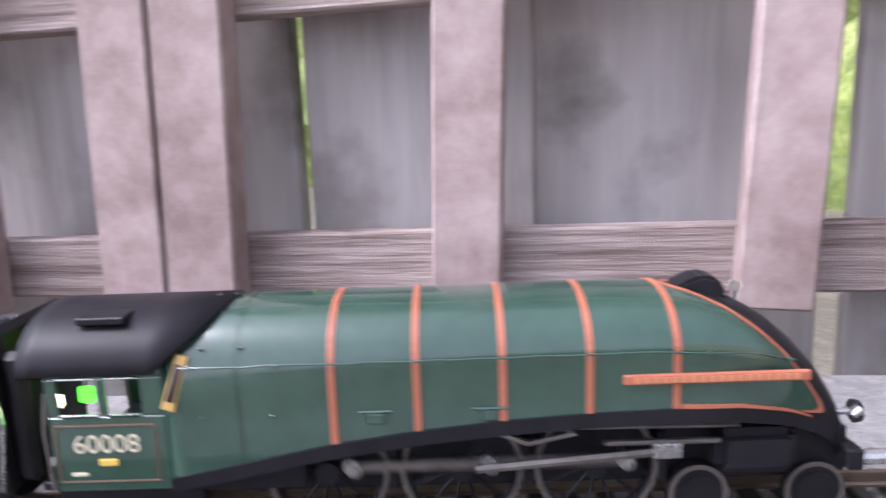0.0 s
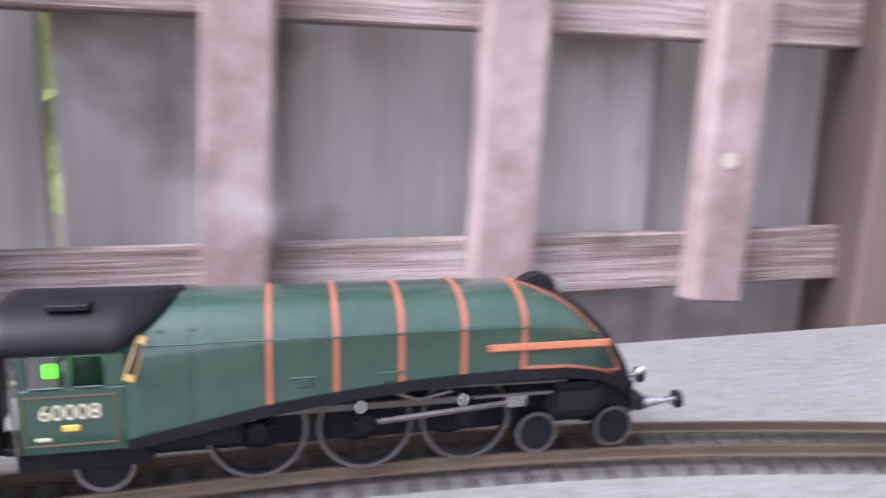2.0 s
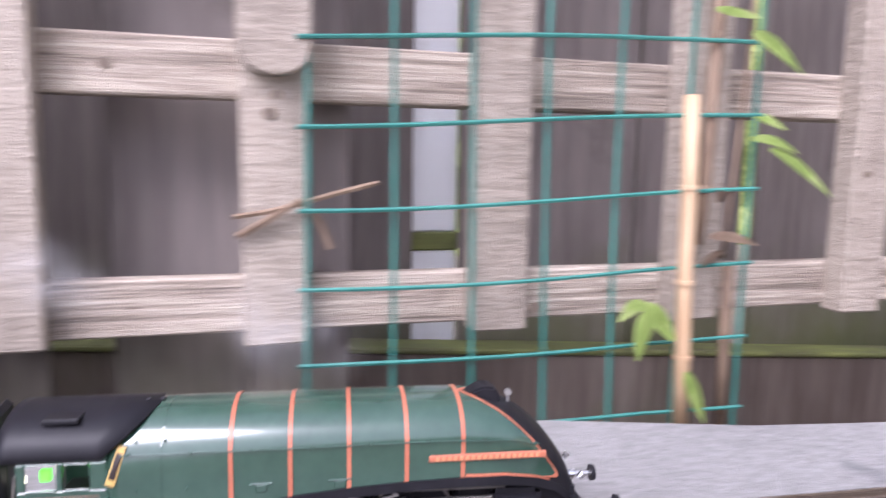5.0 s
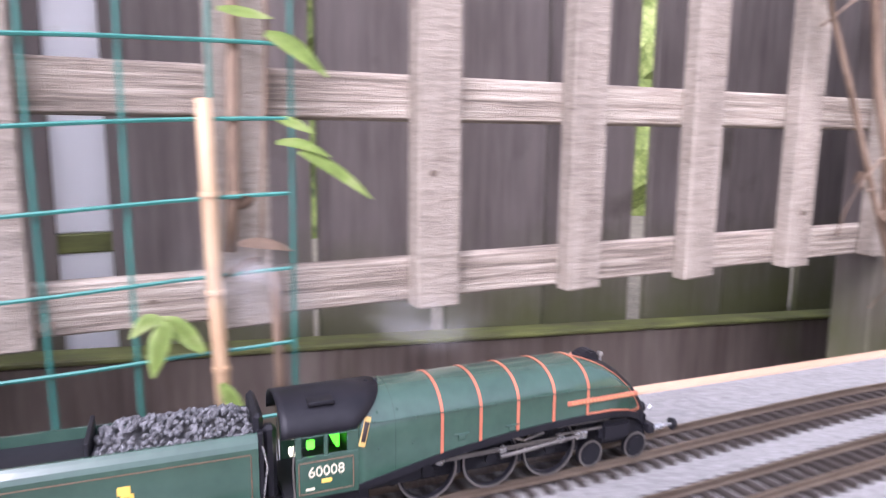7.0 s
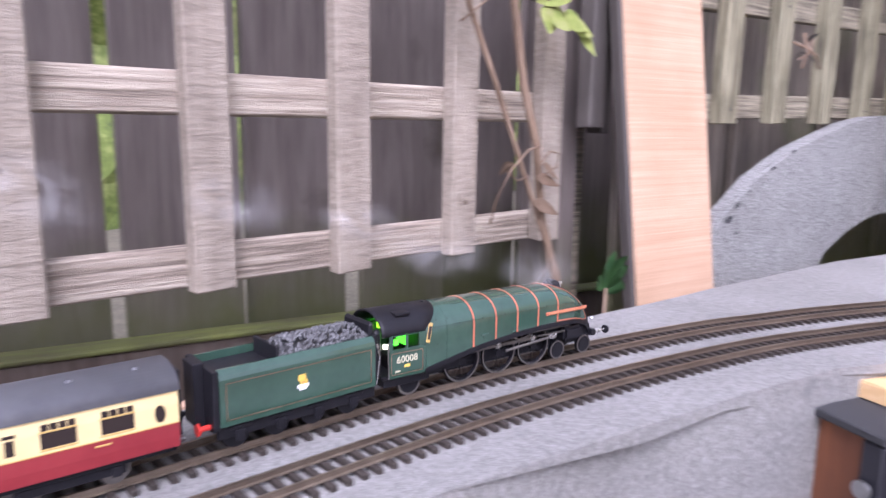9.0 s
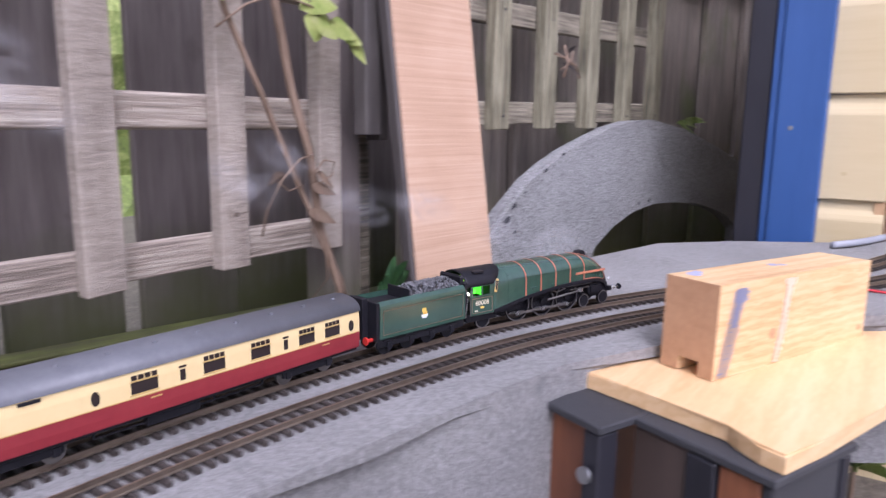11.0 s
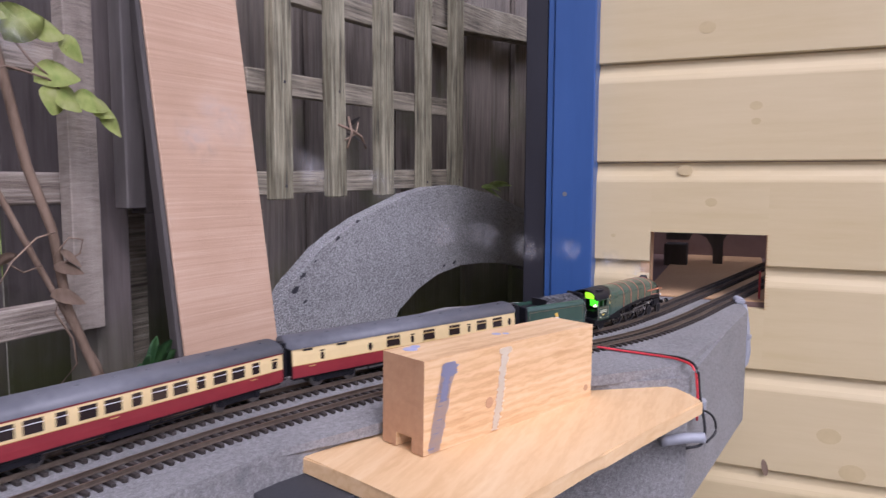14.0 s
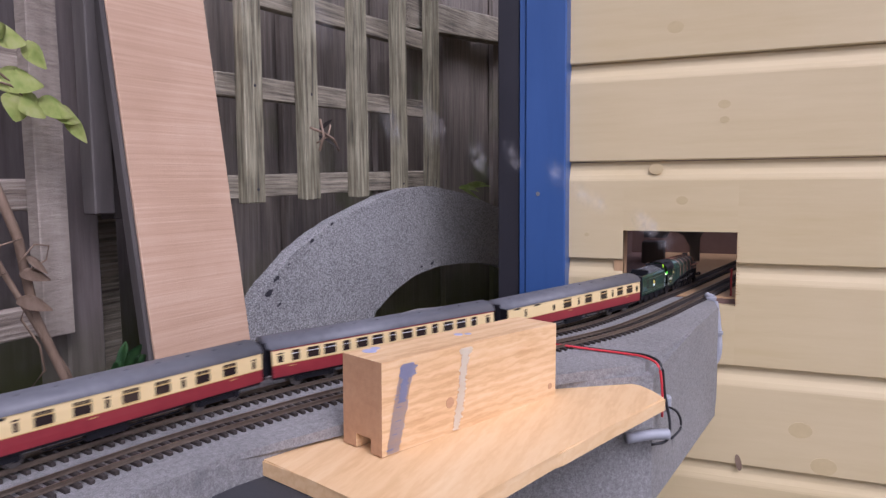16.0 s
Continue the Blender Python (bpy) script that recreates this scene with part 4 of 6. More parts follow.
        for x in (-17, 6):
            mpart("access_step", (x - 3.5, x + 3.5, min(side * 17.4, side * 18.0), max(side * 17.4, side * 18.0), 30.0, 30.6), "loco_green", root)
            mpart("access_step", (x - 1.6, x + 1.8, min(side * 17.4, side * 17.9), max(side * 17.4, side * 17.9), 27.6, 30.0), "loco_green", root)
    # chimney, dome and whistle
    bm = prism([(45, 48.5), (58, 46), (58.5, 48.6), (56.5, 52.2), (53, 53.0), (49, 51.6)], -4, 4)
    for v in bm.verts:
        v.co = Vector((v.co.x * MM, v.co.y * MM, v.co.z * MM))
    bmesh.ops.bevel(bm, geom=list(bm.edges), offset=.0008, segments=2, affect='EDGES')
    part("chimney", bm, M["loco_black"], root, "low black chimney cowl")
    bm = bmesh.new()
    tube(bm, [(61.5 * MM, 0, 44 * MM), (61.5 * MM, 0, 49.5 * MM)], .0006, 6)
    disc(bm, (61.5 * MM, 49.5 * MM), .0012, -.0008, .0008, 8)
    part("whistle", bm, M["chrome"], root)
    for x in (-48, -52):
        mpart("safety_valve", (x - .8, x + .8, -1, 1, 50, 51.8), "loco_black", root, "small dark safety valve")
    # cab
    cab = empty("cab")
    cab.parent = root
    for side in (-1, 1):
        def side_box(name, x0, x1, z0, z1, mat="loco_green", a=16.6, b=17.5, label=""):
            return mpart(name, (x0, x1, min(side * a, side * b), max(side * a, side * b), z0, z1), mat, cab, label)
        side_box("side_panel", -84, -59.8, 14.5, 31)
        side_box("side_panel", -84, -59.8, 39.2, 41)
        for x0, x1 in ((-84, -81.5), (-73.4, -71.6), (-64.5, -59.8)):
            side_box("window_pillar", x0, x1, 31, 39.2)
        for x0, x1 in ((-81.5, -73.4), (-71.6, -64.5)):
            for zz in ((31, 31.4), (38.8, 39.2)):
                side_box("window_frame", x0, x1, *zz, a=16.9, b=17.8)
        for x0, x1, z0, z1 in ((-83, -62, 28.9, 29.3), (-83, -62, 16.6, 17), (-83, -82.6, 17, 28.9), (-62.4, -62, 17, 28.9)):
            side_box("cab_lining", x0, x1, z0, z1, "lining_dim", 17.3, 17.75)
        me = letters("60008", 5.6 * MM)
        ob = new("cab_number", me)
        me.materials.append(M["creamletter"])
        ob.parent = cab
        ob["label"] = "cream running number"
        ob.matrix_basis = pose(-72.5 * MM, side * 17.65 * MM, 23.2 * MM, 90, 0, 0 if side < 0 else 180)
        side_box("works_plate", -74.5, -70.5, 20.2, 21.8, "yellow", 17.3, 17.75, "small oval yellow plate")
        side_box("small_plate", -80.5, -77, 18.0, 18.9, "creamletter", 17.3, 17.7)
        # opaque sheet added behind the far windows to keep daylight out of the cab
        if side > 0:
            side_box("far_pane", -81.5, -64.5, 31, 39.2, "window", 15.6, 16.2)
        # wedge front window
        q = [skin(-60.2, .20, .7), skin(-56.9, .315, .7), skin(-54.6, .305, .7), skin(-57.8, .185, .7)]
        for i, f in (("window_frame", 1.0), ("pane", .68)):
            c = sum(q, Vector()) / 4
            bm = bmesh.new()
            vs = [bm.verts.new((c + (p - c) * f) * 1) for p in q]
            for v in vs:
                if side > 0:
                    v.co.y = -v.co.y
                v.co.y += side * (.0001 if f == 1 else .0003)
            bm.faces.new(vs)
            e = bmesh.ops.extrude_face_region(bm, geom=list(bm.faces))
            for v in [g for g in e["geom"] if isinstance(g, bmesh.types.BMVert)]:
                v.co.y -= side * .0008
            part(i, bm, M["gold"] if f == 1 else M["window"], cab)
        # curved handrail at the cab's rear
        bm = bmesh.new()
        tube(bm, [(-84.5 * MM, side * 17.6 * MM, 15 * MM), (-85 * MM, side * 17.6 * MM, 28 * MM), (-84.2 * MM, side * 17 * MM, 36 * MM)], .0004, 5)
        part("cab_handrail", bm, M["metal_dark"], cab)
    bm = bmesh.new()
    rows = []
    for x in (-89, -86, -62.5, -54):
        rows.append([bm.verts.new(((x if x < -54 else -61 + 13 * max(0, math.sin(a))) * MM, -17.9 * math.cos(a) * MM, (40.6 + 10.9 * math.sin(a)) * MM)) for a in np.linspace(-.05, math.pi + .05, 19)])
    for a, b in zip(rows, rows[1:]):
        for k in range(18):
            bm.faces.new((a[k], a[k + 1], b[k + 1], b[k]))
    e = bmesh.ops.extrude_face_region(bm, geom=list(bm.faces))
    for v in [g for g in e["geom"] if isinstance(g, bmesh.types.BMVert)]:
        v.co.z -= .0008
        v.co.y *= .965
    part("cab_roof", bm, M["loco_black"], cab, "black curved cab roof", smooth=True)
    mpart("roof_vent", (-78, -68, -13.5, -6.5, 49.0, 50.6), "loco_black", cab)
    mpart("backhead", (-62.5, -60, -16, 16, 15, 44), "loco_black", cab)
    mpart("cab_floor", (-88, -60, -16, 16, 14, 16), "loco_black", cab)
    mpart("firebox_glow", (-66, -64.5, -6, 6, 28, 35.5), "glow", cab, "green lit firebox glow in the cab")
    mpart("firebox_glow", (-79, -76, -14, -12.8, 32.5, 36), "glow", cab, "green light behind the cab window")
    mpart("backhead_glow", (-81, -79.5, -9, 3, 39.5, 47), "glow_yellow", cab, "yellow-green light under the cab roof")
    mpart("cab_lamp", (-85.5, -83.2, -14.5, -12, 31.5, 34), "lamp", cab, "tiny bright white cab lamp")
    mpart("drawbar_plate", (-95, -84, -6, 6, 10, 12), "loco_black", root)
    # frames, cylinders, buffers
    mpart("main_frame", (-78, 80, -6.6, 6.6, 7.5, 24), "loco_black", root)
    mpart("front_frame", (60, 83, -9, 9, 9.5, 20), "loco_black", root)
    mpart("rear_frame", (-86, -55, -14, 14, 8.5, 14.5), "loco_black", root)
    mpart("firebox_side", (-58, -33, -14, 14, 12, 22), "loco_black", root)
    for side in (-1, 1):
        bm = bevelled(53 * MM, 70 * MM, min(side * 9, side * 15.5) * MM, max(side * 9, side * 15.5) * MM, 12.5 * MM, 22.5 * MM, .002, 2)
        part("cylinder_block", bm, M["loco_black"], root)
        bm = bmesh.new()
        tube(bm, [(83 * MM, side * 11.4 * MM, 14 * MM), (90 * MM, side * 11.4 * MM, 14 * MM), (90.2 * MM, side * 11.4 * MM, 14 * MM), (96 * MM, side * 11.4 * MM, 14 * MM)], [.0016, .0016, .0009, .0009], 10)
        part("buffer_shank", bm, M["chrome"], root)
        bm = bmesh.new()
        tube(bm, [(96 * MM, side * 11.4 * MM, 14 * MM), (97.4 * MM, side * 11.4 * MM, 14 * MM)], [.0029, .0027], 14)
        part("buffer_head", bm, M["loco_black"], root)
        bm = bmesh.new()
        tube(bm, [(84.5 * MM, side * 8 * MM, 22 * MM), (86 * MM, side * 8 * MM, 23.5 * MM)], [.0009, .0014], 8)
        part("front_lamp", bm, M["chrome"], root)
    bm = bmesh.new()
    tube(bm, [(84 * MM, 0, 12 * MM), (90 * MM, 0, 8 * MM), (94 * MM, 0, 7 * MM), (94 * MM, 0, 10 * MM)], .0006, 5)
    part("coupling_hook", bm, M["metal_dark"], root)
    mpart("buffer_beam", (81, 84.5, -13.5, 13.5, 12, 16.5), "loco_black", root)
    # wheels
    for x in (-29, 0, 29):
        bm = bmesh.new()
        spoked(bm, 13.3 * MM, -10.4 * MM)
        spoked(bm, 13.3 * MM, 8.2 * MM)
        tube(bm, [(0, -9 * MM, 0), (0, 9 * MM, 0)], .0015, 8)
        w = part("driving_wheel", bm, M["loco_black"], root, "black spoked driving wheel pair")
        w.matrix_basis = pose(x * MM, 0, 13.3 * MM)
        for y in (-10.5, 10.3):
            tyre(13.3, 12.3, y, w)
        MOVING_WHEELS.append((w, x * MM, 13.3 * MM, 13.3 * MM))
    for x in (51, 76, -67):
        r = 6.4 if x > 0 else 7.6
        bm = bmesh.new()
        for y in (-10.4, 8.2):
            disc(bm, (0, 0), r * MM, y * MM, (y + 2.2) * MM, 22)
            disc(bm, (0, 0), r * .6 * MM, (y - .3) * MM, (y + 2.5) * MM, 16)
        tube(bm, [(0, -9 * MM, 0), (0, 9 * MM, 0)], .001, 6)
        w = part("carrying_wheel", bm, M["loco_black"], root, "small black carrying wheel pair")
        w.matrix_basis = pose(x * MM, 0, r * MM)
        for y in (-10.75, 10.75):
            tyre(r, r * .84, y, w)
        MOVING_WHEELS.append((w, x * MM, r * MM, r * MM))
    # rods
    for side, ph in ((-1, 0.0), (1, math.pi / 2)):
        y = side * 12.2
        bm = bevelled(-31 * MM, 31 * MM, (y - .5) * MM, (y + .5) * MM, -1.1 * MM, 1.1 * MM, .0003)
        rod = part("coupling_rod", bm, M["metal_dark"], root, "dull metal coupling rod")
        for x in (-29, 0, 29):
            bm = bmesh.new()
            disc(bm, (x * MM, 0), 1.9 * MM, (y - .9) * MM, (y + .9) * MM, 12)
            part("crank_pin", bm, M["chrome"], rod)
        rod["phase"] = ph
        MOVING_WHEELS.append((rod, None, 13.3 * MM, 6.2 * MM))
        yy = side * 13.8
        bm = bmesh.new()
        tube(bm, [(3 * MM, yy * MM, 15 * MM), (44 * MM, yy * MM, 18 * MM)], .0009, 6)
        part("connecting_rod", bm, M["metal_dark"], root)
        mpart("slide_bar", (30, 54, min(yy - .8, yy + .8), max(yy - .8, yy + .8), 19.6, 20.6), "metal_dark", root)
        mpart("crosshead", (40, 46, min(yy - 1, yy + 1), max(yy - 1, yy + 1), 16.5, 20), "chrome", root)
        bm = bmesh.new()
        tube(bm, [(8 * MM, yy * MM, 23 * MM), (18 * MM, yy * MM, 25 * MM), (24 * MM, yy * MM, 22.5 * MM), (14 * MM, yy * MM, 20.5 * MM), (8 * MM, yy * MM, 23 * MM)], .0007, 5)
        part("expansion_link", bm, M["metal_dark"], root)
        bm = bmesh.new()
        tube(bm, [(18 * MM, yy * MM, 24 * MM), (58 * MM, yy * MM, 23.5 * MM)], .0006, 5)
        part("valve_rod", bm, M["metal_dark"], root)
        for x in (-44, -15, 14, 43):
            mpart("brake_hanger", (x - 1.2, x + 1.2, min(side * 8, side * 10), max(side * 8, side * 10), 9, 20), "loco_black", root)
    return root


def tender():
    root = empty("tender")
    tagged(root, "green model tender heaped with coal and lined in orange", "tender")
    # origin at its middle, forwards +x
    prof = [(-17.2, 14.5), (-17.2, 37.5), (-16.6, 39.4), (-15.4, 41), (-14.4, 42), (-13.2, 42), (-13.2, 36), (13.2, 36), (13.2, 42), (14.4, 42), (15.4, 41), (16.6, 39.4), (17.2, 37.5), (17.2, 14.5)]
    bm = bmesh.new()
    a = [bm.verts.new((-43 * MM, y * MM, z * MM)) for y, z in prof]
    b = [bm.verts.new((44 * MM, y * MM, z * MM)) for y, z in prof]
    for k in range(len(prof)):
        bm.faces.new((a[k], a[(k + 1) % len(prof)], b[(k + 1) % len(prof)], b[k]))
    bm.faces.new(a), bm.faces.new(b[::-1])
    part("tank", bm, M["loco_green"], root)
    mpart("rear_plate", (-46, -43, -16.8, 16.8, 13, 42), "loco_black", root)
    mpart("corridor_connection", (-51, -46, -6.5, 6.5, 13, 44), "loco_black", root)
    mpart("front_plate", (44, 46, -16.5, 16.5, 14, 43), "loco_black", root)
    mpart("coal_plate", (43, 46.5, -13.5, 13.5, 36, 49), "loco_black", root, w=.0015)
    mpart("tender_step", (46, 51, -14, -9, 15, 44), "loco_black", root, w=.0015)
    mpart("coal_bulkhead", (-12, -10.5, -13, 13, 36, 46.5), "loco_black", root)
    mpart("water_deck", (-43, -12, -13.2, 13.2, 36, 38), "loco_black", root)
    for side in (-1, 1):
        for x0, x1, z0, z1 in ((-40, 41.5, 35.2, 35.6), (-40, 41.5, 17.2, 17.6), (-40, -39.6, 17.6, 35.2), (41.1, 41.5, 17.6, 35.2)):
            mpart("lining", (x0, x1, min(side * 17, side * 17.4), max(side * 17, side * 17.4), z0, z1), "lining_dim", root)
        e = empty("tender_emblem")
        e.parent = root
        for x0, x1, z0, z1, m in ((-2.6, 1.6, 28.2, 31.2, "yellow"), (-1.6, 2.6, 26.0, 28.4, "yellow"), (-3.2, 3.2, 24.4, 26.2, "white"), (-2.2, 2.2, 23.2, 24.5, "white"), (-.9, 1.2, 26.6, 27.6, "redlamp")):
            mpart("emblem_shape", (x0, x1, min(side * 17.1, side * 17.45), max(side * 17.1, side * 17.45), z0, z1), m, e)
        mpart("axle_frame", (-44, 45, min(side * 13.5, side * 15), max(side * 13.5, side * 15), 7.5, 14.4), "loco_black", root)
        for x in (-33, -11.5, 9.5, 31):
            mpart("axle_box", (x - 2.2, x + 2.2, min(side * 14.8, side * 16.4), max(side * 14.8, side * 16.4), 5.5, 11), "loco_black", root)
            mpart("leaf_spring", (x - 6, x + 6, min(side * 14.9, side * 16), max(side * 14.9, side * 16), 11.6, 13.2), "loco_black", root)
        bm = bmesh.new()
        tube(bm, [(45 * MM, side * 17 * MM, 15 * MM), (47 * MM, side * 17 * MM, 30 * MM), (45.5 * MM, side * 16.5 * MM, 38 * MM)], .0004, 5)
        part("handrail", bm, M["chrome"], root)
        bm = bmesh.new()
        tube(bm, [(-46 * MM, side * 11.4 * MM, 14 * MM), (-51 * MM, side * 11.4 * MM, 14 * MM), (-51.2 * MM, side * 11.4 * MM, 14 * MM), (-52.4 * MM, side * 11.4 * MM, 14 * MM)], [.0013, .0013, .003, .003], 12)
        part("buffer", bm, M["redlamp"] if side < 0 else M["loco_black"], root, "red tail buffer" if side < 0 else "")
    for x in (-33, -11.5, 9.5, 31):
        bm = bmesh.new()
        for y in (-10.4, 8.2):
            disc(bm, (0, 0), 7.2 * MM, y * MM, (y + 2.2) * MM, 20)
        tube(bm, [(0, -13 * MM, 0), (0, 13 * MM, 0)], .001, 6)
        w = part("wheel", bm, M["loco_black"], root)
        w.matrix_basis = pose(x * MM, 0, 7.2 * MM)
        MOVING_WHEELS.append((w, x * MM, 7.2 * MM, 7.2 * MM))
    # coal: a heap of lumps
    rnd = random.Random(9)
    bm = bmesh.new()
    for i in range(520):
        x, y = rnd.uniform(-9.5, 43), rnd.uniform(-13, 13)
        h = 40 + 6.8 * (1 - (y / 14.5) ** 2) * min(1, (x + 12) / 10) * min(1, (47 - x) / 14 + .3)
        p = Matrix.Translation((x * MM, y * MM, (h + rnd.uniform(-1, .5)) * MM)) @ Euler((rnd.random() * 6, rnd.random() * 6, rnd.random() * 6)).to_matrix().to_4x4()
        bmesh.ops.create_icosphere(bm, subdivisions=1, radius=rnd.uniform(.9, 1.7) * MM, matrix=p @ Matrix.Diagonal((1, .8, .65, 1)))
    c = part("coal", bm, M["coal"], root, "heap of grey coal lumps")
    c["kind"] = "stuff"
    mpart("coal_bed", (-10, 44, -13.1, 13.1, 36, 40.5), "coal", root)
    return root


def coach(windows, stripe, label, brake=False):
    root = empty("passenger_coach")
    tagged(root, label, "railway coach", "coaches of the train")
    L = 131
    side_prof = [(-17.6, 13), (-17.9, 18), (-17.9, 25), (-17.8, 33), (-17.2, 39.2)]
    def shell(name, za, zb, mat, out=0.0):
        for side in (-1, 1):
            zs = sorted({za, zb} | {z for _, z in side_prof if za < z < zb})
            bm = bmesh.new()
            fa = []
            for z in zs:
                y = float(np.interp(z, [p[1] for p in side_prof], [-p[0] for p in side_prof])) + out
                fa.append([bm.verts.new((x * MM, side * (y - d) * MM, z * MM)) for x, d in ((-L, 0), (L, 0), (L, 1.2 + out), (-L, 1.2 + out))])
            for a, b in zip(fa, fa[1:]):
                for k in range(4):
                    bm.faces.new((a[k], a[(k + 1) % 4], b[(k + 1) % 4], b[k]))
            bm.faces.new(fa[0]), bm.faces.new(fa[-1][::-1])
            part(name, bm, M[mat], root)
    shell("lower_side", 13, 24.2, "maroon")
    shell("upper_side", 24.5, 39.2, "cream")
    shell("waist_line", 24.1, 24.6, "gold", .12)
    if stripe:
        shell("eaves_stripe", 37.6, 38.8, "maroon", .12)
    bm = bmesh.new()
    rows = []
    for x in (-L - .8, L + .8):
        rows.append([bm.verts.new((x * MM, -18.1 * math.cos(a) * MM, (39.0 + 9.6 * math.sin(a) ** .85) * MM)) for a in np.linspace(0, math.pi, 21)])
    for k in range(20):
        bm.faces.new((rows[0][k], rows[0][k + 1], rows[1][k + 1], rows[1][k]))
    bm.faces.new(rows[0]), bm.faces.new(rows[1][::-1])
    part("roof", bm, M["roof"], root, "dark grey curved roof", smooth=True)
    for x in np.arange(-L + 14, L - 5, 26.0):
        bm = bmesh.new()
        disc(bm, (0, 0), 1.6 * MM, 0, 1.2 * MM, 8)
        ob = part("roof_ventilator", bm, M["roof"], root)
        ob.matrix_basis = pose(x * MM, -6 * MM, 47.6 * MM, 70, 0, 0)
    for sx in (-1, 1):
        mpart("end_wall", (min(sx * (L - 1), sx * L), max(sx * (L - 1), sx * L), -17, 17, 13, 43), "loco_black", root)
        mpart("corridor_gangway", (min(sx * L, sx * (L + 5)), max(sx * L, sx * (L + 5)), -5.5, 5.5, 12, 43.5), "loco_black", root)
        mpart("coupling", (min(sx * L, sx * (L + 5)), max(sx * L, sx * (L + 5)), -1.5, 1.5, 8, 10), "loco_black", root)
        for side in (-1, 1):
            bm = bmesh.new()
            tube(bm, [(sx * L * MM, side * 11.4 * MM, 13 * MM), (sx * (L + 3.6) * MM, side * 11.4 * MM, 13 * MM)], .0013, 8)
            part("buffer", bm, M["metal_dark"], root)
    for side in (-1, 1):
        y0, y1 = (-18.25, -16.7) if side < 0 else (16.7, 18.25)
        for kind, x, w in windows:
            if kind == "big":
                wi = mpart("window", (x - w / 2, x + w / 2, y0 + (.2 if side < 0 else 0), y1 - (0 if side < 0 else .2), 26.4, 33.0), "window", root, w=.0002)
                for k in range(4):
                    xx = x - w / 2 + w * (k + .5) / 4
                    mpart("vent_pane", (xx - w * .1, xx + w * .1, y0 + .1, y1 - .1, 34.0, 36.6), "window", wi, w=.0001)
                for b in ((x - w / 2 - .5, x + w / 2 + .5, y0 + .02, y1 - .02, 33.2, 33.7), (x - w / 2 - .5, x + w / 2 + .5, y0 + .02, y1 - .02, 25.7, 26.3)):
                    mpart("window_frame", b, "gold" if not stripe else "cream", wi, w=.0001)
            elif kind == "narrow":
                mpart("window", (x - w / 2, x + w / 2, y0, y1, 26.6, 33), "window", root, w=.0002)
                mpart("window", (x - w / 2 - .6, x + w / 2 + .6, y0, y1, 34, 35.2), "window", root, w=.0001)
            elif kind == "oval":
                bm = bmesh.new()
                disc(bm, (0, 0), 1, y0 * MM, y1 * MM, 18)
                for v in bm.verts:
                    v.co.x = x * MM + v.co.x * 2.2 * MM
                    v.co.z = 30 * MM + v.co.z * 3.9 * MM
                part("oval_window", bm, M["window"], root)
            elif kind == "louvre":
                mpart("duct_cover", (x - w / 2, x + w / 2, y0, y1, 36.6, 38.2), "loco_black", root, w=.0002)
            elif kind == "plain":
                wi = mpart("window", (x - w / 2, x + w / 2, y0, y1, 26.4, 36), "window", root, w=.0002)
                mpart("glazing_bar", (x - w / 2, x + w / 2, y0 - .1, y1 + .1, 32.8, 33.3), "white", wi, w=.0001)
                for xx in (x - w / 2, x + w / 2):
                    mpart("window_frame", (xx - .3, xx + .3, y0 - .1, y1 + .1, 26.4, 36), "cream", wi, w=.0001)
        ys = (min(side * 17.6, side * 18.1), max(side * 17.6, side * 18.1))
        for x in (-112, -20, 100):
            mpart("coach_number", (x - 3.2, x + 3.2, *ys, 21.6, 22.4), "gold", root, "tiny illegible gold lettering", w=.0001)
        mpart("solebar", (-L + 1, L - 1, min(side * 13, side * 16), max(side * 13, side * 16), 10.5, 13), "loco_black", root)
        mpart("truss", (-52, 52, min(side * 12, side * 13), max(side * 12, side * 13), 6.2, 7.2), "loco_black", root)
        for x in (-52, -18, 18, 52):
            mpart("truss_post", (x - .7, x + .7, min(side * 12, side * 13), max(side * 12, side * 13), 6.5, 11), "loco_black", root)
        mpart("battery_box", (-24, 8, min(side * 9, side * 14), max(side * 9, side * 14), 4.5, 10.5), "loco_black", root)
    mpart("underframe", (-L + 2, L - 2, -13, 13, 9.5, 13), "loco_black", root)
    for bx in (-88, 88):
        bg = empty("bogie")
        bg.parent = root
        for side in (-1, 1):
            mpart("bogie_frame", (bx - 21, bx + 21, min(side * 12.4, side * 14.2), max(side * 12.4, side * 14.2), 5.6, 10.4), "loco_black", bg)
            for dx in (-17, 17):
                mpart("axle_box", (bx + dx - 2, bx + dx + 2, min(side * 14, side * 15.2), max(side * 14, side * 15.2), 5, 10), "loco_black", bg)
        for dx in (-17, 17):
            bm = bmesh.new()
            for y in (-10.4, 8.2):
                disc(bm, (0, 0), 6.6 * MM, y * MM, (y + 2.2) * MM, 20)
            tube(bm, [(0, -12 * MM, 0), (0, 12 * MM, 0)], .001, 6)
            w = part("wheel", bm, M["metal_dark"], bg)
            w.matrix_basis = pose((bx + dx) * MM, 0, 6.6 * MM)
            MOVING_WHEELS.append((w, (bx + dx) * MM, 6.6 * MM, 6.6 * MM))
    return root


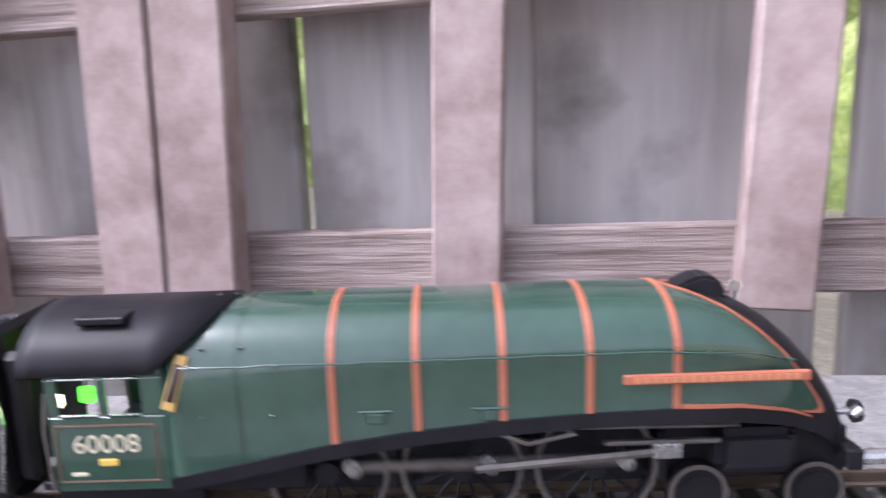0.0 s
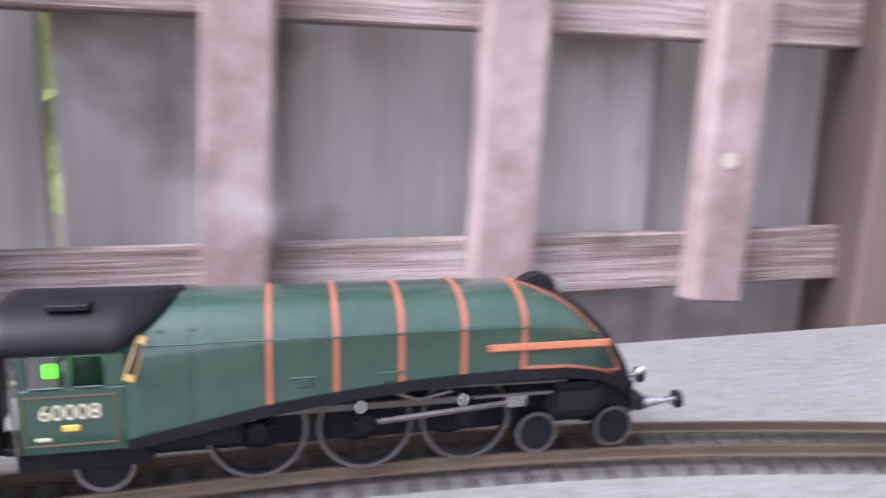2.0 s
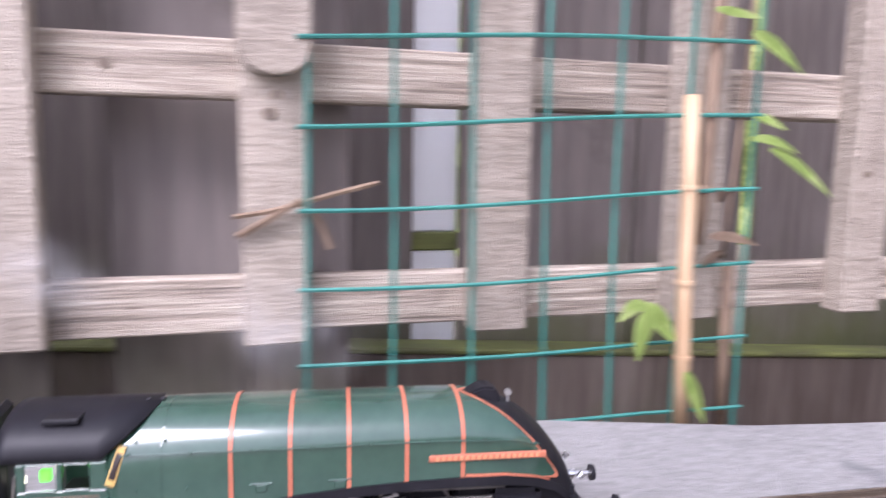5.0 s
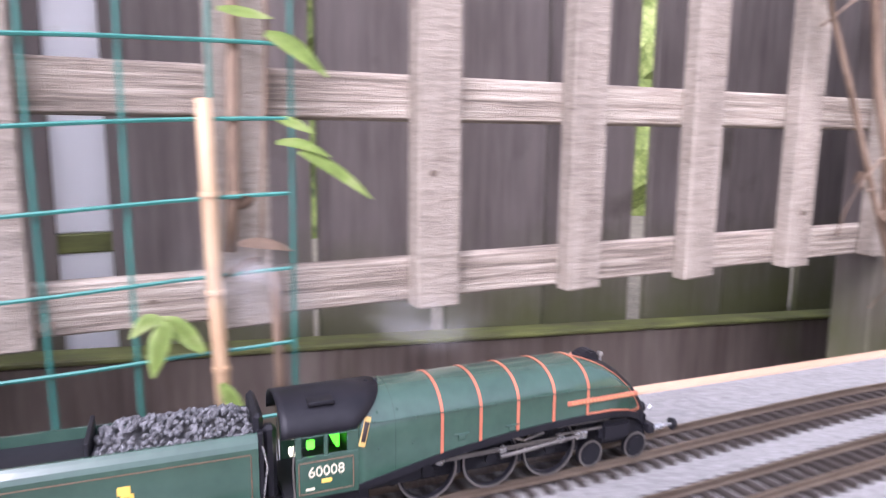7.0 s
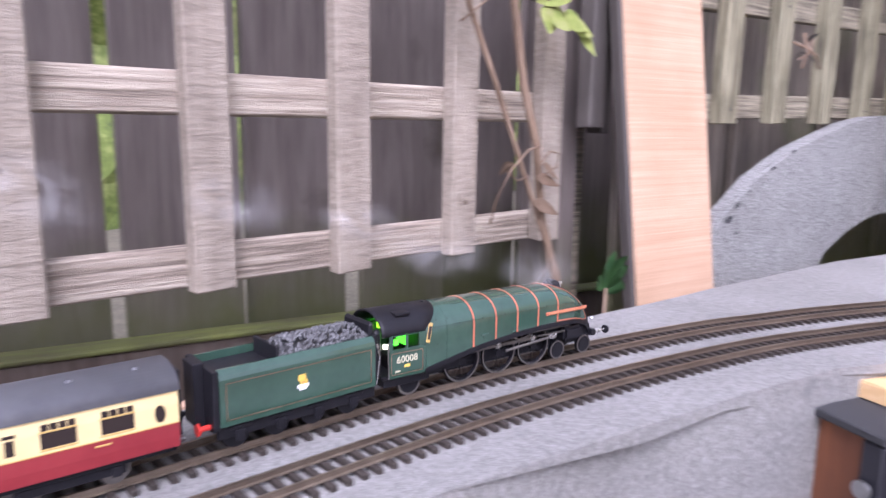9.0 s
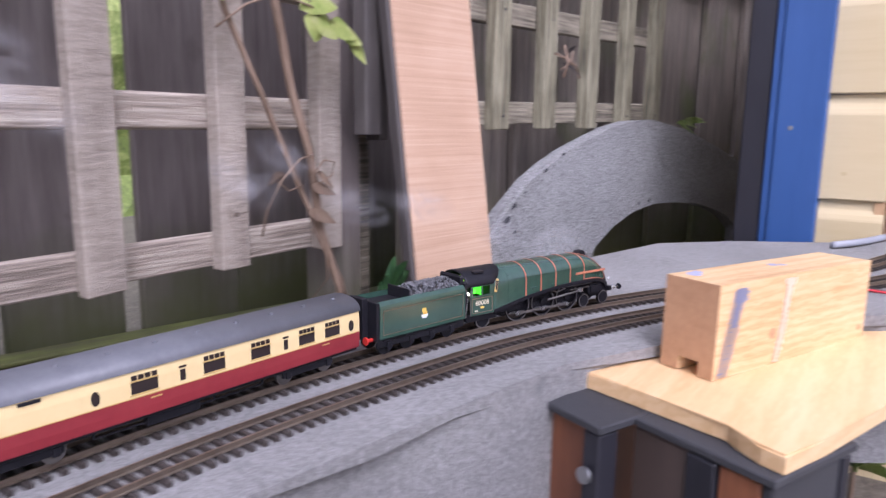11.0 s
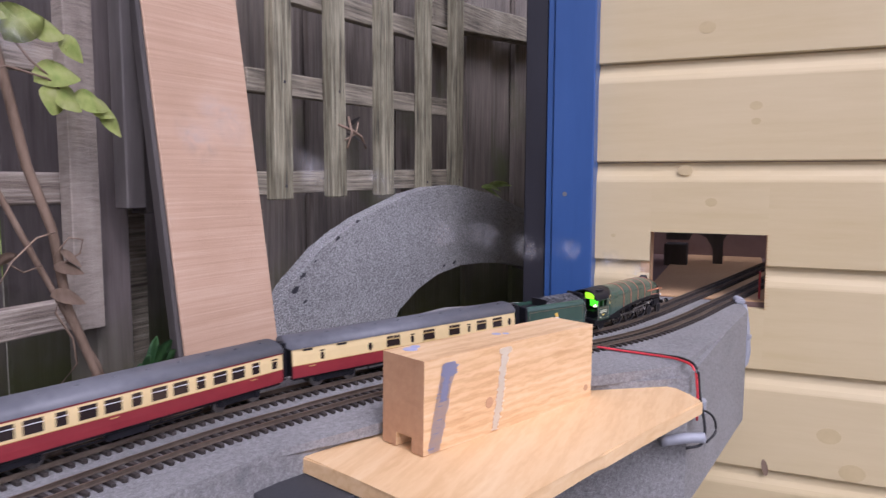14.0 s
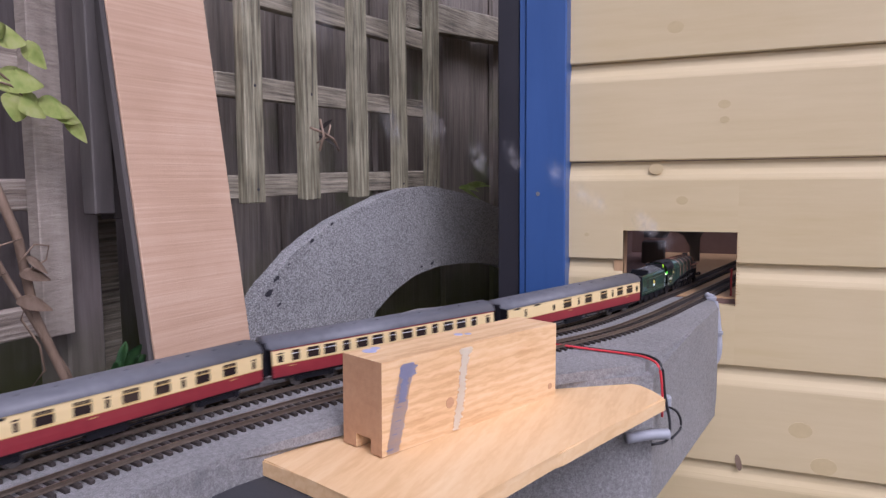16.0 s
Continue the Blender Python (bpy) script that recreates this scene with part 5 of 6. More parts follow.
LOCO, TENDER = locomotive(), tender()
PULLMAN = [("oval", 123, 0), ("big", 106, 13), ("big", 84, 13), ("narrow", 67, 3.2), ("big", 48, 14), ("big", 16, 14), ("narrow", -4, 3.2), ("big", -26, 15), ("oval", -52, 0),
           ("louvre", -82, 10), ("narrow", -102, 3.2), ("louvre", -116, 9)]
SALOON = [("narrow", 122, 5)] + [("plain", 102 - 17.5 * k, 13 if k % 3 else 8) for k in range(13)] + [("narrow", -123, 5)]
COACHES = [coach(PULLMAN, False, "crimson and cream model coach with oval end windows"),
           coach(SALOON, True, "crimson and cream model coach with a red stripe under the eaves")]
DINER = [(k, x, w) for k, x, w in PULLMAN if k == "louvre"] + [("narrow", 122, 3.4), ("big", 97, 13), ("big", 71, 13), ("narrow", 53, 3.2), ("big", 35, 13), ("big", 9, 13), ("narrow", -9, 3.2), ("big", -27, 13), ("big", -53, 13), ("narrow", -71, 3.2), ("big", -92, 13), ("oval", -116, 4)]
COACHES.append(coach(DINER, False, "crimson and cream model coach at the end of the train"))

# ---- small things ----
def wire_mesh():
    root = empty("wire_mesh")
    tagged(root, "green plastic-coated wire mesh panel in front of the trellis", "wire mesh")
    for k in range(7):
        x = .188 + .0525 * k
        bm = bmesh.new()
        tube(bm, [(x + .002 * math.sin(7 * z + k), -.008 - .004 * math.sin(3 * x) + .002 * math.sin(9 * z), z) for z in np.linspace(-.085, .50, 12)], .0016, 6)
        part("upright_wire", bm, M["wire"], root)
    for k in range(12):
        z = -.064 + .0505 * k
        bm = bmesh.new()
        tube(bm, [(x, -.0105 - .004 * math.sin(3 * x) - (.012 * max(0, x - .42) / .08), z + .008 * (x - .19) / .3 + .004 * math.sin(11 * x + k * .7) * (1 if k < 6 else .3)) for x in np.linspace(.183, .497, 14)], .0015, 6)
        part("cross_wire", bm, M["wire"], root)


wire_mesh()


def cane(name, pts, r, mat, label, knots=True):
    root = empty(name)
    tagged(root, label, "garden cane" if mat == "cane" else "plant stem")
    bm = bmesh.new()
    tube(bm, pts, r, 8)
    part("stem", bm, M[mat], root, smooth=True)
    if knots:
        for p in pts[1:-1]:
            bm = bmesh.new()
            rr = r[0] if isinstance(r, list) else r
            tube(bm, [Vector(p) - Vector((0, 0, .0015)), Vector(p) + Vector((0, 0, .0015))], rr * 1.18, 8)
            part("node", bm, M[mat], root)
    return root


cane("bamboo_cane", [(.4445, -.02, .162), (.4455, -.022, .10), (.4465, -.022, .034), (.4485, -.022, -.02), (.45, -.022, -.075)], .0055, "cane", "pale bamboo cane standing by the wire mesh")
cane("wooden_stake", [(.489, -.012, .045), (.490, -.012, 0), (.492, -.012, -.08)], .004, "stem", "thin dark stake beside the bamboo cane", False)
cane("bamboo_cane", [(.468, -.012, .42), (.467, -.014, .25), (.462, -.016, .10), (.458, -.016, .06)], .0045, "stem", "grey weathered cane tied to the trellis")


def blade(bm, a, b, w, sag=.0, n=7, twist=.3, up=(0, -1, .3)):
    """A narrow leaf from a to b, folded a little along its middle."""
    a, b, up = Vector(a), Vector(b), Vector(up).normalized()
    d = b - a
    side = d.cross(up).normalized()
    rows = []
    for i in range(n + 1):
        u = i / n
        c = a + d * u + Vector((0, 0, sag * 4 * u * (1 - u)))
        ww = w * (math.sin(math.pi * min(.98, u * .9 + .08)) ** .8)
        s = (side * math.cos(twist * u) + up * math.sin(twist * u))
        rows.append([bm.verts.new(c - s * ww - up * ww * .25), bm.verts.new(c), bm.verts.new(c + s * ww - up * ww * .25)])
    for p, q in zip(rows, rows[1:]):
        for k in (0, 1):
            bm.faces.new((p[k], p[k + 1], q[k + 1], q[k]))
    bmesh.ops.solidify(bm, geom=list(bm.faces), thickness=.0003)


def plant(name, leaves, mat, label, stems=()):
    root = empty(name)
    tagged(root, label, "plant")
    for st, r in stems:
        bm = bmesh.new()
        tube(bm, st, r, 6)
        part("stem", bm, M["stem"], root, smooth=True)
    for a, b, w, sag in leaves:
        bm = bmesh.new()
        blade(bm, a, b, w, sag)
        part("leaf", bm, M[mat], root, smooth=True)
    return root


plant("climbing_plant", [((.437, -.028, -.005), (.408, -.03, .022), .007, .004), ((.412, -.032, .022), (.392, -.03, .010), .005, .004), ((.414, -.034, .020), (.404, -.036, -.016), .007, .003),
                         ((.485, -.026, .205), (.525, -.03, .178), .007, .005), ((.455, -.026, .218), (.489, -.028, .214), .004, .001), ((.49, -.026, .134), (.526, -.03, .124), .004, .004),
                         ((.505, -.028, .128), (.556, -.032, .094), .005, .004), ((.447, -.03, -.028), (.463, -.032, -.066), .006, .002), ((.49, -.026, .150), (.515, -.03, .14), .004, .002)],
      "leaf", "narrow green leaves of a climber in the trellis", [([(.478, -.02, .05), (.482, -.022, .13), (.486, -.024, .21), (.483, -.022, .34)], .0014)])
plant("dry_leaves", [((.462, -.024, .066), (.498, -.03, .060), .004, .003), ((.475, -.022, .098), (.462, -.03, .09), .004, .001), ((.478, -.022, .055), (.452, -.03, .045), .003, .002)], "stem", "withered leaves caught on the canes")

# vine at the end of the trellis
M["vine_leaf"] = textured("pale_vine_leaf", [(0.26, 0.36, 0.07), (0.46, 0.52, 0.16), (0.60, 0.60, 0.30)], (60, 60, 60), (0.4, 0.6), bump=0.3, coarse=45, dirt=((0.34, 0.24, 0.14), 60, 0.66))
plant("climbing_vine",
      [((1.10, -.04, .322), (1.135, -.055, .342), 0.0216, .006), ((1.125, -.05, .330), (1.158, -.055, .328), 0.0149, .004), ((1.160, -.05, .330), (1.178, -.056, .304), 0.0162, .003),
       ((1.128, -.045, .284), (1.172, -.058, .286), 0.0162, .006), ((1.150, -.05, .276), (1.138, -.056, .246), 0.0162, .002), ((1.150, -.05, .276), (1.172, -.058, .252), 0.0175, .002),
       ((1.170, -.05, .268), (1.205, -.058, .256), 0.0149, .004), ((1.190, -.05, .262), (1.214, -.058, .250), 0.0135, .003), ((1.205, -.05, .258), (1.222, -.058, .228), 0.0135, .003),
       ((1.03, -.04, .318), (1.022, -.05, .272), 0.0216, .004), ((1.06, -.04, .345), (1.10, -.05, .336), 0.0162, .004)],
      "vine_leaf", "broad pale green leaves and woody stems of a vine",
      [([(1.085, -.035, .46), (1.09, -.035, .338), (1.107, -.034, .269), (1.124, -.033, .194), (1.147, -.036, .126), (1.161, -.036, .038), (1.193, -.036, -.04), (1.197, -.034, -.08)], .0052),
       ([(1.02, -.028, .34), (1.042, -.03, .267), (1.08, -.032, .193), (1.131, -.034, .089), (1.165, -.036, .021), (1.195, -.036, -.031), (1.205, -.036, -.06)], .0034),
       ([(1.03, -.03, .25), (1.06, -.04, .275), (1.1, -.045, .29), (1.14, -.05, .283), (1.16, -.05, .268)], .0012),
       ([(1.1, -.036, .335), (1.125, -.045, .30), (1.15, -.05, .28)], .0012),
       ([(1.146, -.042, .124), (1.12, -.048, .120), (1.092, -.048, .098), (1.074, -.044, .066), (1.07, -.04, .04)], .0011),
       ([(1.15, -.044, .09), (1.168, -.05, .10), (1.172, -.05, .115), (1.155, -.05, .118), (1.14, -.046, .10)], .0010),
       ([(1.15, -.04, .06), (1.135, -.05, .04), (1.15, -.055, .01), (1.158, -.05, -.02), (1.14, -.04, -.045)], .0012),
       ([(1.13, -.04, .09), (1.105, -.046, .086), (1.085, -.046, .10)], .0009)])
plant("dry_leaves", [((1.14, -.045, .088), (1.168, -.055, .078), .008, .003), ((1.135, -.045, .06), (1.168, -.055, .045), .009, .003), ((1.10, -.045, .105), (1.07, -.052, .094), .005, .003), ((1.15, -.045, .105), (1.165, -.055, .085), .006, .002)],
      "stem", "withered brown leaves hanging in the vine")
plant("weed", [((2.02, -.20, .168), (2.09, -.22, .158), .006, .006), ((2.04, -.20, .166), (2.14, -.22, .176), .005, .006), ((2.03, -.20, .168), (2.10, -.22, .140), .006, .004), ((2.08, -.2, .166), (2.17, -.22, .17), .004, .004)],
      "leaf", "small green weed growing over the grey arch")
plant("low_plant", [((1.52, -.585, -.25), (1.51, -.555, -.222), .012, .008), ((1.52, -.585, -.25), (1.505, -.61, -.222), .013, .008), ((1.52, -.585, -.25), (1.485, -.59, -.24), .013, .01), ((1.52, -.59, -.25), (1.5, -.635, -.25), .012, .008), ((1.52, -.59, -.25), (1.53, -.63, -.235), .011, .008)],
      "leaf", "dark green leafy plant under the track base", [([(1.53, -.585, -.37), (1.525, -.585, -.30), (1.52, -.585, -.25)], .003)])
plant("low_plant", [((1.222, -.09, -.045), (1.25, -.10, -.02), .010, .003), ((1.222, -.09, -.045), (1.205, -.10, -.018), .010, .003), ((1.222, -.09, -.045), (1.24, -.105, -.005), .009, .003), ((1.215, -.09, -.045), (1.19, -.10, -.03), .009, .003), ((1.222, -.09, -.045), (1.222, -.10, .002), .008, .003), ((1.222, -.09, -.05), (1.26, -.095, -.045), .010, .004)],
      "leaf_dark", "dark green weed beside the leaning plank", [([(1.22, -.085, -.37), (1.22, -.088, -.15), (1.222, -.09, -.045)], .002)])
for gx, gy in ((1.16, -.62), (1.22, -.70), (1.1, -.56), (.98, -.5), (1.0, -.44), (1.28, -.78)):
    rnd = random.Random(int(gx * 1000))
    plant("low_plant", [((gx, gy, GROUND + .05), (gx + rnd.uniform(-.06, .06), gy + rnd.uniform(-.06, .06), GROUND + rnd.uniform(.06, .12)), rnd.uniform(.01, .018), .012) for _ in range(7)],
          "leaf_dark", "low leafy weed on the ground below the base", [([(gx, gy, GROUND), (gx, gy, GROUND + .05)], .002)])

# twine and the doubled lath
bm = prism([(-.002, .60), (-.002, .182), (.002, .171), (.010, .165), (.020, .163), (.030, .165), (.038, .171), (.041, .182), (.041, .60)], -.012, -.0005, .001)
ob = thing("lath_piece", bm, M["lath_v"], "short weathered lath with a rounded end nailed over the trellis", "lath")
ob.matrix_basis = pose(.151, 0, 0)
bm = bmesh.new()
tube(bm, [(.146, -.004, .080), (.165, -.006, .083), (.185, -.007, .088), (.205, -.008, .094), (.232, -.008, .101)], .0017, 5)
tube(bm, [(.148, -.003, .068), (.165, -.006, .078), (.185, -.007, .090), (.197, -.006, .076), (.203, -.004, .060)], .0022, 5)
thing("twine", bm, M["stem"], "frayed dry twine tied round a trellis lath", "twine")
plant("dead_twig", [((1.535, -.165, .255), (1.55, -.18, .275), .003, .002), ((1.535, -.165, .25), (1.568, -.18, .232), .003, .003)], "dark_wood", "dead twig tangled on the old trellis",
      [([(1.52, -.16, .262), (1.54, -.172, .254), (1.56, -.175, .247), (1.575, -.175, .23)], .002), ([(1.54, -.165, .275), (1.535, -.174, .25), (1.525, -.172, .228)], .002), ([(1.53, -.165, .24), (1.55, -.172, .25), (1.56, -.17, .268)], .0015)])
# brown edging strip on the base's far edge, pale patch on a lath
bm = bmesh.new()
for a, b in zip([(.47, -.181), (.71, -.203), (.87, -.217)], [(.71, -.203), (.87, -.217), (1.0, -.226)]):
    v = [bm.verts.new(p) for p in ((a[0], a[1] + .012, BASE - .02), (b[0], b[1] + .012, BASE - .02), (b[0], b[1] + .012, BASE + .0015), (a[0], a[1] + .012, BASE + .0015),
                                   (a[0], a[1] + .003, BASE - .02), (b[0], b[1] + .003, BASE - .02), (b[0], b[1] + .003, BASE + .0015), (a[0], a[1] + .003, BASE + .0015))]
    for f in ((0, 1, 2, 3), (4, 5, 6, 7), (3, 2, 6, 7), (0, 1, 5, 4), (0, 3, 7, 4), (1, 2, 6, 5)):
        bm.faces.new([v[i] for i in f])
thing("edging_strip", bm, M["plank"], "thin reddish timber strip along the back of the base", "edging")
M["white_spot"] = textured("pinkish_white_spot", [(0.50, 0.43, 0.38), (0.60, 0.53, 0.48)], (200, 200, 200), bump=0.1)
bm = bmesh.new()
disc(bm, (0, 0), .005, -.0006, .0006, 14)
ob = thing("pale_patch", bm, M["white_spot"], "round pale spot on a pinkish trellis lath", "paint spot")
ob.matrix_basis = FENCE1 @ pose(-.018, -.0006, .073)

# cables and conduit by the shed
def cable(name, pts, r, mat, label):
    bm = bmesh.new()
    P = [Vector(p) for p in pts]
    fine = []
    Q = [2 * P[0] - P[1]] + P + [2 * P[-1] - P[-2]]
    for i in range(1, len(Q) - 2):
        for k in range(5):
            u = k / 5
            a, b, c, d = Q[i - 1:i + 3]
            fine.append(.5 * (2 * b + (c - a) * u + (2 * a - 5 * b + 4 * c - d) * u * u + (3 * b - a - 3 * c + d) * u ** 3))
    tube(bm, fine + [P[-1]], r, 7)
    ob = tagged(part(name, bm, M[mat], None, "", True), label, "cable")
    return ob


zt = BASE + .0145 * .5
cable("red_cable", [(1.395, -.555, zt + .0045), (1.395, -.60, zt + .002), (1.388, -.637, zt + .002), (1.375, -.658, zt + .003), (1.362, -.672, zt - .002), (1.362, -.676, zt - .03), (1.366, -.676, zt - .055)], .0013, "redwire", "thin red wire draped over the edge of the base")
cable("black_cable", [(1.398, -.555, zt + .0045), (1.399, -.60, zt + .002), (1.393, -.640, zt + .002), (1.382, -.660, zt + .003), (1.368, -.674, zt - .002), (1.366, -.678, zt - .03), (1.362, -.684, zt - .06), (1.355, -.682, zt - .075), (1.345, -.668, zt - .078)], .0015, "blackwire", "thin black wire beside the red one")
cable("black_cable", [(1.362, -.674, zt - .04), (1.372, -.690, zt - .05), (1.372, -.694, zt - .066), (1.358, -.686, zt - .074)], .0013, "blackwire", "loop of thin black wire below the base")
cable("conduit", [(1.748, -.705, .0075), (1.737, -.716, -.001), (1.736, -.7225, -.0465), (1.736, -.7225, -.082), (1.736, -.7075, -.107), (1.736, -.679, -.120)], .0052, "conduit", "grey plastic conduit curving down past the base")
cable("conduit", [(1.63, -.527, .0055), (1.66, -.548, .0065), (1.70, -.566, .0065), (1.773, -.590, .0065)], .0048, "conduit", "grey plastic conduit lying beside the tracks")
cable("conduit", [(1.33, -.645, -.076), (1.345, -.668, -.074), (1.353, -.684, -.074)], .0055, "conduit", "short grey conduit end under the board")
for m in (pose(1.736, -.7225, -.0465), pose(1.741, -.712, .0042)):
    bm = bevelled(-.0068, .0068, -.0068, .0068, -.004, .004, .002, 2)
    ob = thing("conduit_collar", bm, M["conduit"], "grey plastic conduit collar", "conduit fitting", "conduit fittings")
    ob.matrix_basis = m
bm = bevelled(1.366, 1.378, -.684, -.668, zt - .05, zt - .034, .002)
thing("cable_clip", bm, M["conduit"], "grey plastic cable clip on the base", "cable clip")


def red_gate():
    root = empty("model_gate", pose(XS + .03, -.740, .0004))
    tagged(root, "small red model frame inside the opening", "model gate")
    for x0, x1, z0, z1 in ((0, .002, 0, .042), (.018, .02, 0, .042), (.002, .018, .04, .042), (.002, .018, .018, .020), (.002, .018, 0, .002)):
        part("bar", bevelled(x0, x1, 0, .003, z0, z1, .0004), M["redpaint"], root)


red_gate()
M["shed_knot"] = textured("knot_in_cream_paint", [(0.49, 0.38, 0.20), (0.60, 0.475, 0.255)], (60, 60, 60), (0.5, 0.65), bump=0.1)
for y, z, r in ((-.7215, .2914, .0065), (-.6653, .1489, .0065), (-.6502, .409, .009), (-.8391, -.191, .012), (-.8715, -.242, .013), (-.6265, .1975, .008), (-.7225, .2687, .005), (-.5207, .0938, .003), (-.5477, -.1436, .004)):
    bm = bmesh.new()
    disc(bm, (0, 0), r, -.0004, .0004, 16)
    for v in bm.verts:
        v.co.x *= 1.35
    ob = thing("knot", bm, M["shed_knot"], "brownish knot showing through the cream paint", "wood knot", "knots in the shed wall")
    ob.matrix_basis = pose(XS, y, z, 0, 0, 90)
bm = bmesh.new()
disc(bm, (0, 0), .013, -.0006, .0006, 14)
for v in bm.verts:
    v.co.x *= .35
ob = thing("wood_split", bm, M["stem"], "dark split knot in the shed wall", "wood knot")
ob.matrix_basis = pose(XS, -.7565, -.2526, 0, 12, 90)
# slivers along the sawn edge of the opening and on the plank
bm = bmesh.new()
rnd = random.Random(5)
for k in range(26):
    z = HOLE[2] + (HOLE[3] - HOLE[2]) * k / 25
    tube(bm, [(XS - .001, HOLE[0] + .001, z), (XS - .003, HOLE[0] - rnd.uniform(.001, .006), z + rnd.uniform(-.001, .001))], [.0006, .0001], 4)
tagged(part("splinters", bm, M["rawwood"]), "ragged splinters round the sawn opening", "splinters", kind="stuff")


# ---- smoke ----
smoke = bpy.data.materials.new("thin_smoke")
smoke.use_nodes = True
sn, sl = smoke.node_tree.nodes, smoke.node_tree.links
for n in list(sn):
    if n.type == 'BSDF_PRINCIPLED':
        sn.remove(n)
out = next(n for n in sn if n.type == 'OUTPUT_MATERIAL')
clear, white, blend = sn.new("ShaderNodeBsdfTransparent"), sn.new("ShaderNodeBsdfDiffuse"), sn.new("ShaderNodeMixShader")
white.inputs[0].default_value = (0.52, 0.51, 0.52, 1)
tc = sn.new("ShaderNodeTexCoord")
info = sn.new("ShaderNodeObjectInfo")
centred = sn.new("ShaderNodeVectorMath"); centred.operation = 'MULTIPLY_ADD'
centred.inputs[1].default_value, centred.inputs[2].default_value = (2, 0, 2), (-1, 0, -1)
sl.new(tc.outputs["Generated"], centred.inputs[0])
grad = sn.new("ShaderNodeVectorMath"); grad.operation = 'LENGTH'
sl.new(centred.outputs[0], grad.inputs[0])
fall = sn.new("ShaderNodeMapRange"); fall.inputs[1].default_value, fall.inputs[2].default_value = 0.15, 1.0
fall.inputs[3].default_value, fall.inputs[4].default_value = 1.0, 0.0
fall.interpolation_type = "SMOOTHSTEP"
sl.new(grad.outputs["Value"], fall.inputs[0])
nz = sn.new("ShaderNodeTexNoise"); nz.noise_dimensions = '4D'; nz.inputs["Scale"].default_value = 42; nz.inputs["Detail"].default_value = 5; nz.inputs["Distortion"].default_value = 2.2
sl.new(tc.outputs["Object"], nz.inputs["Vector"])
wv = sn.new("ShaderNodeMath"); wv.operation = 'MULTIPLY'; wv.inputs[1].default_value = 20
sl.new(info.outputs["Random"], wv.inputs[0]); sl.new(wv.outputs[0], nz.inputs["W"])
th = sn.new("ShaderNodeMapRange"); th.inputs[1].default_value, th.inputs[2].default_value = .36, .70
th.inputs[3].default_value, th.inputs[4].default_value = 0, .32
sl.new(nz.outputs["Fac"], th.inputs[0])
mu = sn.new("ShaderNodeMath"); mu.operation = 'MULTIPLY'
sl.new(fall.outputs[0], mu.inputs[0]); sl.new(th.outputs[0], mu.inputs[1])
sl.new(mu.outputs[0], blend.inputs[0]); sl.new(clear.outputs[0], blend.inputs[1]); sl.new(white.outputs[0], blend.inputs[2])
sl.new(blend.outputs[0], out.inputs[0])
PUFFS = []


def puff(seedy, size):
    """A curling sheet of smoke about 3 cm across, denser in its middle."""
    bm = bmesh.new()
    vs = {}
    n = 10
    for i in range(n + 1):
        for k in range(n + 1):
            x, z = (i / n - .5) * .056, (k / n - .5) * .031
            p = Vector((x, 0, z)) * 70
            vs[i, k] = bm.verts.new((x * size, .006 * noise.noise(p + Vector((seedy * 7, 0, 0))) + 2 * x * x, z * size))
    for i in range(n):
        for k in range(n):
            bm.faces.new((vs[i, k], vs[i + 1, k], vs[i + 1, k + 1], vs[i, k + 1]))
    ob = tagged(part("smoke_puff", bm, smoke, None, "", True), "thin white wisp of smoke from the locomotive", "smoke", "smoke behind the locomotive")
    ob.visible_shadow = False
    return ob


for k in range(40):
    PUFFS.append(puff(k, 1.0 + .28 * ((k * 7) % 10) / 10))


# ---- what moves ----
TRAVEL = [(0, 1.086), (.5, 1.138), (1, 1.215), (1.5, 1.301), (2, 1.396), (2.5, 1.470), (3, 1.566), (3.5, 1.658), (4, 1.740), (4.5, 1.800), (5, 1.886), (7.5, 2.320), (8, 2.407),
          (8.5, 2.472), (9, 2.547), (11.5, 2.923), (12, 3.008), (12.5, 3.071), (13, 3.152), (13.5, 3.236), (14, 3.316), (14.5, 3.382), (15, 3.454), (15.5, 3.530), (16, 3.604)]


def travelled(t):
    """How far the middle driving axle has come along the line, gliding between the known times."""
    ts, ss = [p[0] for p in TRAVEL], [p[1] for p in TRAVEL]
    v = np.gradient(ss, ts)
    i = min(max(int(np.searchsorted(ts, t)) - 1, 0), len(ts) - 2)
    h = ts[i + 1] - ts[i]
    u = (t - ts[i]) / h
    return ((2 * u ** 3 - 3 * u * u + 1) * ss[i] + (u ** 3 - 2 * u * u + u) * h * v[i] + (3 * u * u - 2 * u ** 3) * ss[i + 1] + (u ** 3 - u * u) * h * v[i + 1])


